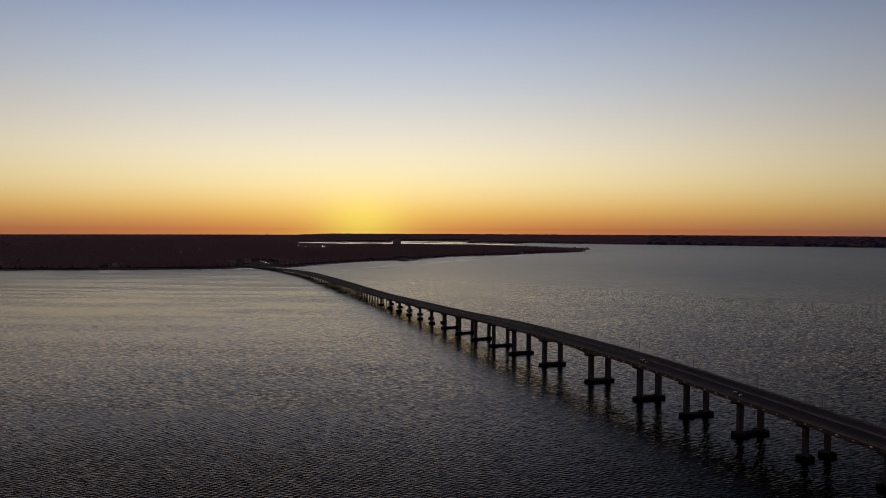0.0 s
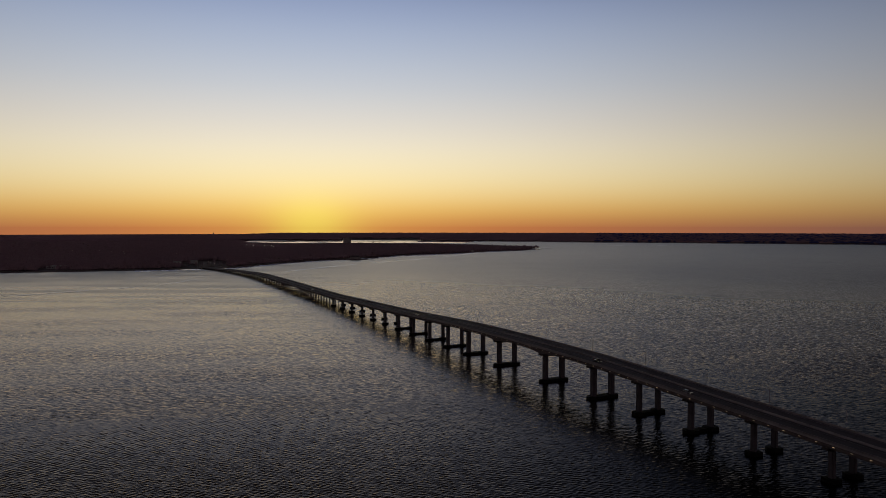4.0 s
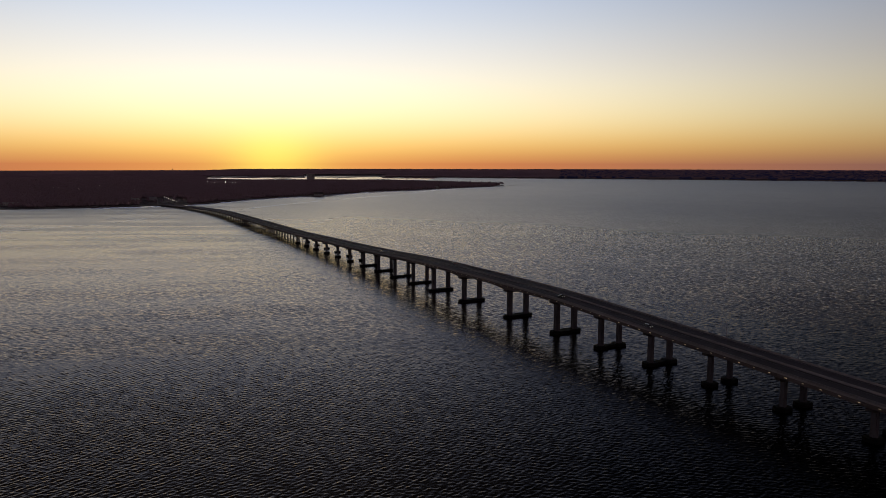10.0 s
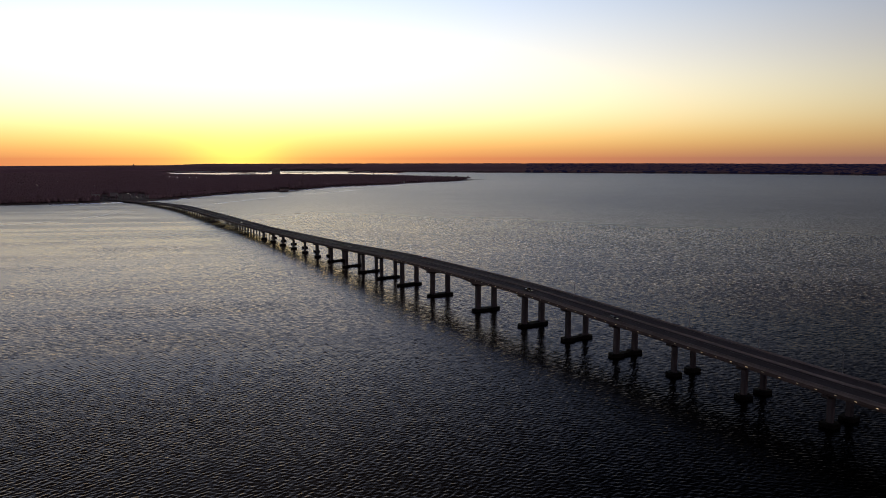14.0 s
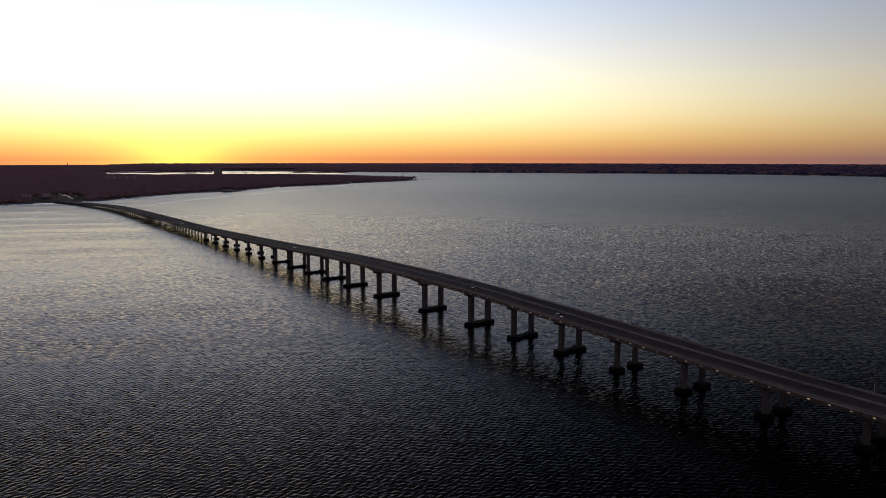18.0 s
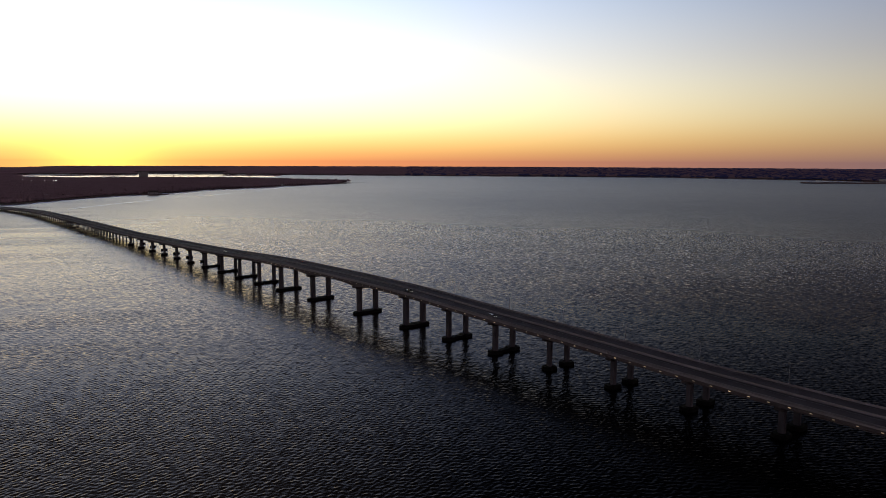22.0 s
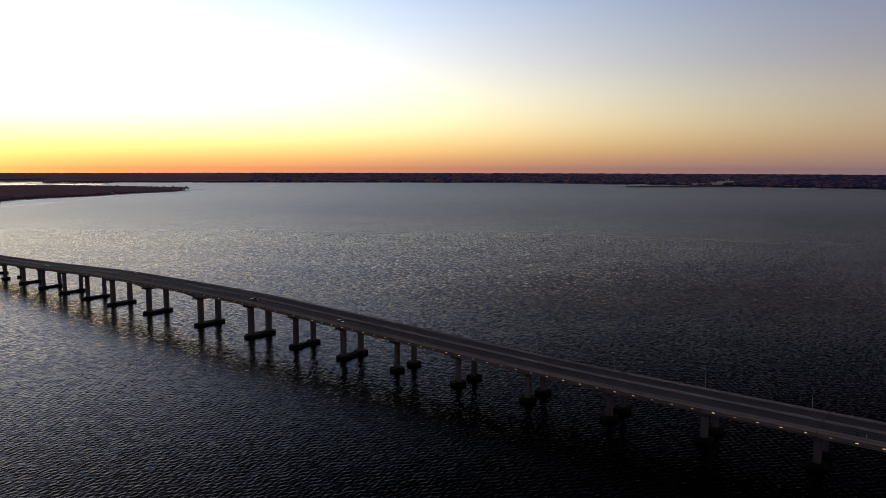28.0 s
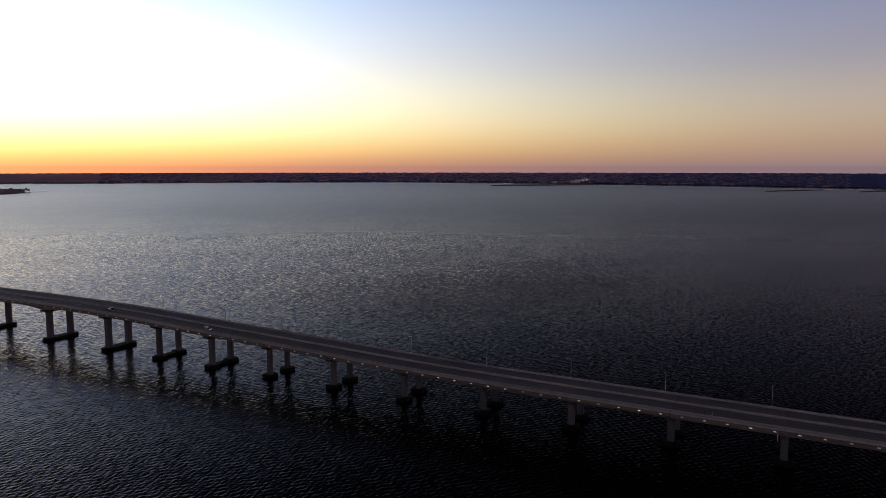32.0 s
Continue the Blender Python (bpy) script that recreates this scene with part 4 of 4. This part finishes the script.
def house(label, wall, roof, length, depth, eaves):
    h = tagged(new("house"), label, "house")
    bm = bmesh.new()
    box(bm, (-length / 2, -depth / 2, 0), (length / 2, depth / 2, eaves))
    part("wall", bm, wall, h)
    bm = bmesh.new()
    o = 0.5
    ridge = eaves + depth * 0.3
    vs = [(-length / 2 - o, -depth / 2 - o, eaves - 0.1), (length / 2 + o, -depth / 2 - o, eaves - 0.1), (length / 2 + o, depth / 2 + o, eaves - 0.1), (-length / 2 - o, depth / 2 + o, eaves - 0.1), (-length / 2 - o, 0, ridge), (length / 2 + o, 0, ridge)]
    v = [bm.verts.new(c) for c in vs]
    for f in ((0, 1, 5, 4), (2, 3, 4, 5), (0, 4, 3), (1, 2, 5), (3, 2, 1, 0)):
        bm.faces.new([v[i] for i in f])
    part("roof", bm, roof, h)
    for i in range(4):
        x = -length / 2 + length * (i + 0.5) / 4
        bm = bmesh.new()
        box(bm, (x - 0.6, -depth / 2 - 0.06, eaves * 0.35), (x + 0.6, -depth / 2 - 0.004, eaves * 0.75))
        part("window", bm, PANE, h)
    bm = bmesh.new()
    box(bm, (length * 0.3, 0.4, ridge - 1.2), (length * 0.3 + 0.8, 1.2, ridge + 0.7))
    part("chimney", bm, GREY_WALL, h)
    return h


HOUSES = [(house("white house with a pale metal roof among trees", WHITE_WALL, ROOF_PALE, 18, 11, 5.5), [(-896, 1752), (-695, 1986), (-659, 1941), (-467, 2133), (262, 3041), (390, 3243), (-612, 1930), (-640, 2020)]),
          (house("grey house with a dark shingle roof near the shore", GREY_WALL, ROOF_DARK, 15, 10, 5.0), [(-836, 1747), (-607, 1864), (-578, 1827), (-427, 2159), (-590, 1842), (330, 3109), (-1033, 1696)]),
          (house("low white shore building with a pale roof", WHITE_WALL, ROOF_PALE, 30, 12, 4.5), [(-877, 1757), (-447, 2221), (192, 2918)])]
rnd = random.Random(8)
for model, places in HOUSES:
    x, y = places[0]
    model.matrix_basis = far_pose(x, y, 1.2, rnd.uniform(-20, 30))
    for x, y in places[1:]:
        copy = copy_thing(model, Matrix.Identity(4))
        copy.matrix_basis = far_pose(x, y, 1.2, rnd.uniform(-30, 40))


def light_mast(label, mat, high, head):
    p = tagged(new("light_mast"), label, "street lamp")
    bm = bmesh.new()
    tube(bm, 0.22, 0.12, high, 8)
    part("pole", bm, STEEL, p)
    bm = bmesh.new()
    bmesh.ops.create_icosphere(bm, subdivisions=1, radius=head, matrix=Matrix.Translation((0, 0, high)) @ Matrix.Diagonal((1, 1, 0.7, 1)))
    part("lamp_head", bm, mat, p, "lit lamp head")
    return p


MASTS = [(light_mast("bright white floodlight mast above the woods", FLOOD, 22, 1.0), [(-773, 3169), (-707, 3021), (-674, 3073), (-637, 3033), (-622, 3006)], "floodlights in the woods"),
         (light_mast("lit street lamp by the bridge landing", TOWN, 10, 0.6), [(-501, 1748), (-515, 1781), (-529, 1816), (-545, 1853), (-561, 1891), (-579, 1935), (-598, 1982)], "lamps at the landing"),
         (light_mast("dim town light in the woods", TOWN, 19, 0.75), [(-1217, 2522), (-1123, 2519), (-1089, 2481), (-1058, 2445), (-1046, 2441), (-990, 2398), (-941, 2286), (-1043, 2702), (-770, 2260)], "town lights")]
for model, places, group in MASTS:
    tagged(model, group=group)
    model.matrix_basis = far_pose(*places[0], 1.2)
    for x, y in places[1:]:
        copy_thing(model, Matrix.Identity(4)).matrix_basis = far_pose(x, y, 1.2)


def tower_block():
    b = tagged(new("apartment_building"), "tall dark apartment block rising over the woods", "building")
    b.matrix_basis = far_pose(-442, 4223, 1.0, 8)
    w, d, storey = 46.0, 16.0, 3.2
    bm = bmesh.new()
    box(bm, (-w / 2, -d / 2, 0), (w / 2, d / 2, storey * 12))
    part("wall", bm, GREY_WALL, b)
    bm = bmesh.new()
    box(bm, (-w / 2 - 0.4, -d / 2 - 0.4, storey * 12), (w / 2 + 0.4, d / 2 + 0.4, storey * 12 + 0.9))
    part("roof", bm, ROOF_DARK, b)
    bm = bmesh.new()
    box(bm, (-4, -4, storey * 12 + 0.9), (4, 4, storey * 12 + 4.2))
    part("lift_house", bm, GREY_WALL, b)
    for f in range(12):
        for i in range(10):
            x = -w / 2 + w * (i + 0.5) / 10
            bm = bmesh.new()
            box(bm, (x - 1.3, -d / 2 - 0.05, f * storey + 0.9), (x + 1.3, -d / 2 - 0.004, f * storey + 2.5))
            part("window", bm, PANE, b)


tower_block()


def water_tower(x, y, high, tank):
    p = tagged(new("water_tower"), "slender distant water tower standing over the horizon woods", "water tower")
    p.matrix_basis = far_pose(x, y, 1.0)
    bm = bmesh.new()
    lathe(bm, [(tank * 0.45, 0), (tank * 0.22, high * 0.12), (tank * 0.2, high * 0.72), (tank * 0.3, high * 0.8)])
    part("stem", bm, GREY_WALL, p)
    bm = bmesh.new()
    lathe(bm, [(tank * 0.3, high * 0.8), (tank * 0.85, high * 0.86), (tank, high * 0.91), (tank * 0.85, high * 0.97), (tank * 0.3, high)])
    part("tank", bm, GREY_WALL, p)


water_tower(-1361, 4707, 66, 2.4)


def dock(name, label, a, b, wide=3.0):
    a, b = Vector((*a, 0)), Vector((*b, 0))
    d = tagged(new(name), label, "dock")
    run = b - a
    d.matrix_basis = far_pose(a.x, a.y, 0.0, math.degrees(math.atan2(run.y, run.x)))
    bm = bmesh.new()
    box(bm, (0, -wide / 2, 1.5), (run.length, wide / 2, 1.85))
    part("deck", bm, TIMBER, d)
    for i in range(int(run.length / 12) + 1):
        for sgn in (-1, 1):
            bm = bmesh.new()
            tube(bm, 0.25, 0.22, 4.5, 6, Matrix.Translation((min(run.length - 0.5, 0.5 + i * 12), sgn * wide * 0.4, -2)))
            part("dock_post", bm, TIMBER, d)
    return d


dock("dock", "long timber dock off the wooded point", (533, 3303), (604, 3319))
dock("dock", "timber dock beside the tip of the point", (465, 3167), (532, 3189))
dock("dock", "low dark dock beyond the boathouse", (-196, 2262), (-155, 2257), 5.0)
bh = house("dark boathouse on the mound by the shore", GREY_WALL, ROOF_DARK, 27, 16, 6.5)
bh.matrix_basis = far_pose(-211, 2232, 2.2, 2)
ribbon("breakwater", (-246, 2238), (-172, 2250), 46, GROUND, "low dark stone mound off the shore", "breakwater", 2.6, seed=15)


def channel_marker(x, y):
    p = tagged(new("channel_marker"), "dark channel marker pile with a daymark board", "channel marker")
    p.matrix_basis = far_pose(x, y, 0)
    bm = bmesh.new()
    tube(bm, 0.45, 0.4, 9.5, 8, Matrix.Translation((0, 0, -2)))
    part("post", bm, TIMBER, p)
    bm = bmesh.new()
    box(bm, (-1.3, -0.55, 5.2), (1.3, -0.42, 7.6))
    part("board", bm, GREY_WALL, p)
    bm = bmesh.new()
    tube(bm, 0.2, 0.12, 1.0, 8, Matrix.Translation((0, 0, 7.5)))
    part("lantern", bm, STEEL, p)


channel_marker(-120, 2272)


def plant():
    for x, y, w, d, h, label in ((3378, 3022, 60, 24, 10, "low pale plant shed on the far shore"), (3497, 2966, 90, 30, 14, "long pale plant hall on the far shore"), (3670, 3076, 60, 40, 20, "tall pale plant building on the far shore"), (3853, 3174, 80, 30, 18, "pale plant hall on the far shore")):
        p = tagged(new("plant_building"), label, "building")
        p.matrix_basis = far_pose(x, y, 2.0, 20)
        bm = bmesh.new()
        box(bm, (-w / 2, -d / 2, 0), (w / 2, d / 2, h))
        part("wall", bm, WHITE_WALL, p)
        bm = bmesh.new()
        box(bm, (-w / 2 - 0.5, -d / 2 - 0.5, h), (w / 2 + 0.5, d / 2 + 0.5, h + 0.8))
        part("roof", bm, ROOF_PALE, p)
        for i in range(5):
            bm = bmesh.new()
            xx = -w / 2 + w * (i + 0.5) / 5
            box(bm, (xx - 2, -d / 2 - 0.1, 0.02), (xx + 2, -d / 2 - 0.004, h * 0.45))
            part("door", bm, GREY_WALL, p)
    for x, y, h in ((3694, 3068, 34), (3758, 3102, 30)):
        p = tagged(new("smokestack"), "pale tapered smokestack of the plant", "smokestack")
        p.matrix_basis = far_pose(x, y, 4.0)
        bm = bmesh.new()
        lathe(bm, [(4.5, 0), (3.4, h * 0.5), (2.9, h), (2.4, h), (2.4, h - 1)])
        part("shaft", bm, WHITE_WALL, p)
    lit = light_mast("small lit lamp at the far plant", TOWN, 16, 0.9)
    lit.matrix_basis = far_pose(3389, 2985, 2)
    for x, y in ((3443, 2962), (3550, 2939), (3749, 3086), (3974, 3190), (3198, 3086), (5200, 3224), (5226, 3212), (5252, 3200)):
        copy_thing(lit, Matrix.Identity(4)).matrix_basis = far_pose(x, y, 3)


plant()


# Trees that stand out against the water along the point and the beach.
BARK = material("pine_bark", (0.1, 0.08, 0.065), 0.95, vary=0.3)


def tree(seed, high):
    r = random.Random(seed)
    t = tagged(new("tree"), "dark shore pine with an uneven crown", "tree", "pines along the shore")
    bm = bmesh.new()
    tube(bm, 0.32, 0.1, high * 0.9, 7)
    for i in range(5):
        z = high * (0.45 + 0.09 * i)
        tube(bm, 0.1, 0.04, high * 0.22, 5, Matrix.Translation((0, 0, z)) @ Matrix.Rotation(r.uniform(0, 6.28), 4, "Z") @ Matrix.Rotation(radians(r.uniform(50, 75)), 4, "Y"))
    part("trunk", bm, BARK, t)
    verts, faces = [], []
    for i in range(46):
        u = r.random()
        z = high * (0.42 + 0.58 * u)
        reach = high * (0.26 * (1 - u) ** 0.7 + 0.03)
        a, d = r.uniform(0, 6.28), reach * math.sqrt(r.random())
        size = high * r.uniform(0.035, 0.075)
        base = len(verts)
        for v in ICO:
            k = size * r.uniform(0.6, 1.3)
            verts.append((math.cos(a) * d + v[0] * k * 1.3, math.sin(a) * d + v[1] * k * 1.3, z + v[2] * k * 0.8))
        faces += [tuple(base + j for j in f) for f in ICO_F]
    mesh_object("crown", verts, faces, FOLIAGE, t)
    return t


rnd = random.Random(21)
models = [tree(31, 15), tree(32, 12), tree(33, 18), tree(34, 13)]
spots = [SHORE_P[i] + SHORE_P[i].normalized() * rnd.uniform(14, 40) for i in range(2, 99, 3)] + [BACK_P[i] - BACK_P[i].normalized() * rnd.uniform(10, 60) for i in range(4, 96, 3)] + [SHORE_W[i] + SHORE_W[i].normalized() * rnd.uniform(48, 90) for i in range(46, 138, 2)]
for i, q in enumerate(spots):
    m = far_pose(q.x, q.y, 1.0, rnd.uniform(0, 360)) @ Matrix.Scale(rnd.uniform(0.8, 1.15), 4)
    if i < 4:
        models[i].matrix_basis = m
    else:
        copy_thing(models[i % 4], Matrix.Identity(4)).matrix_basis = m
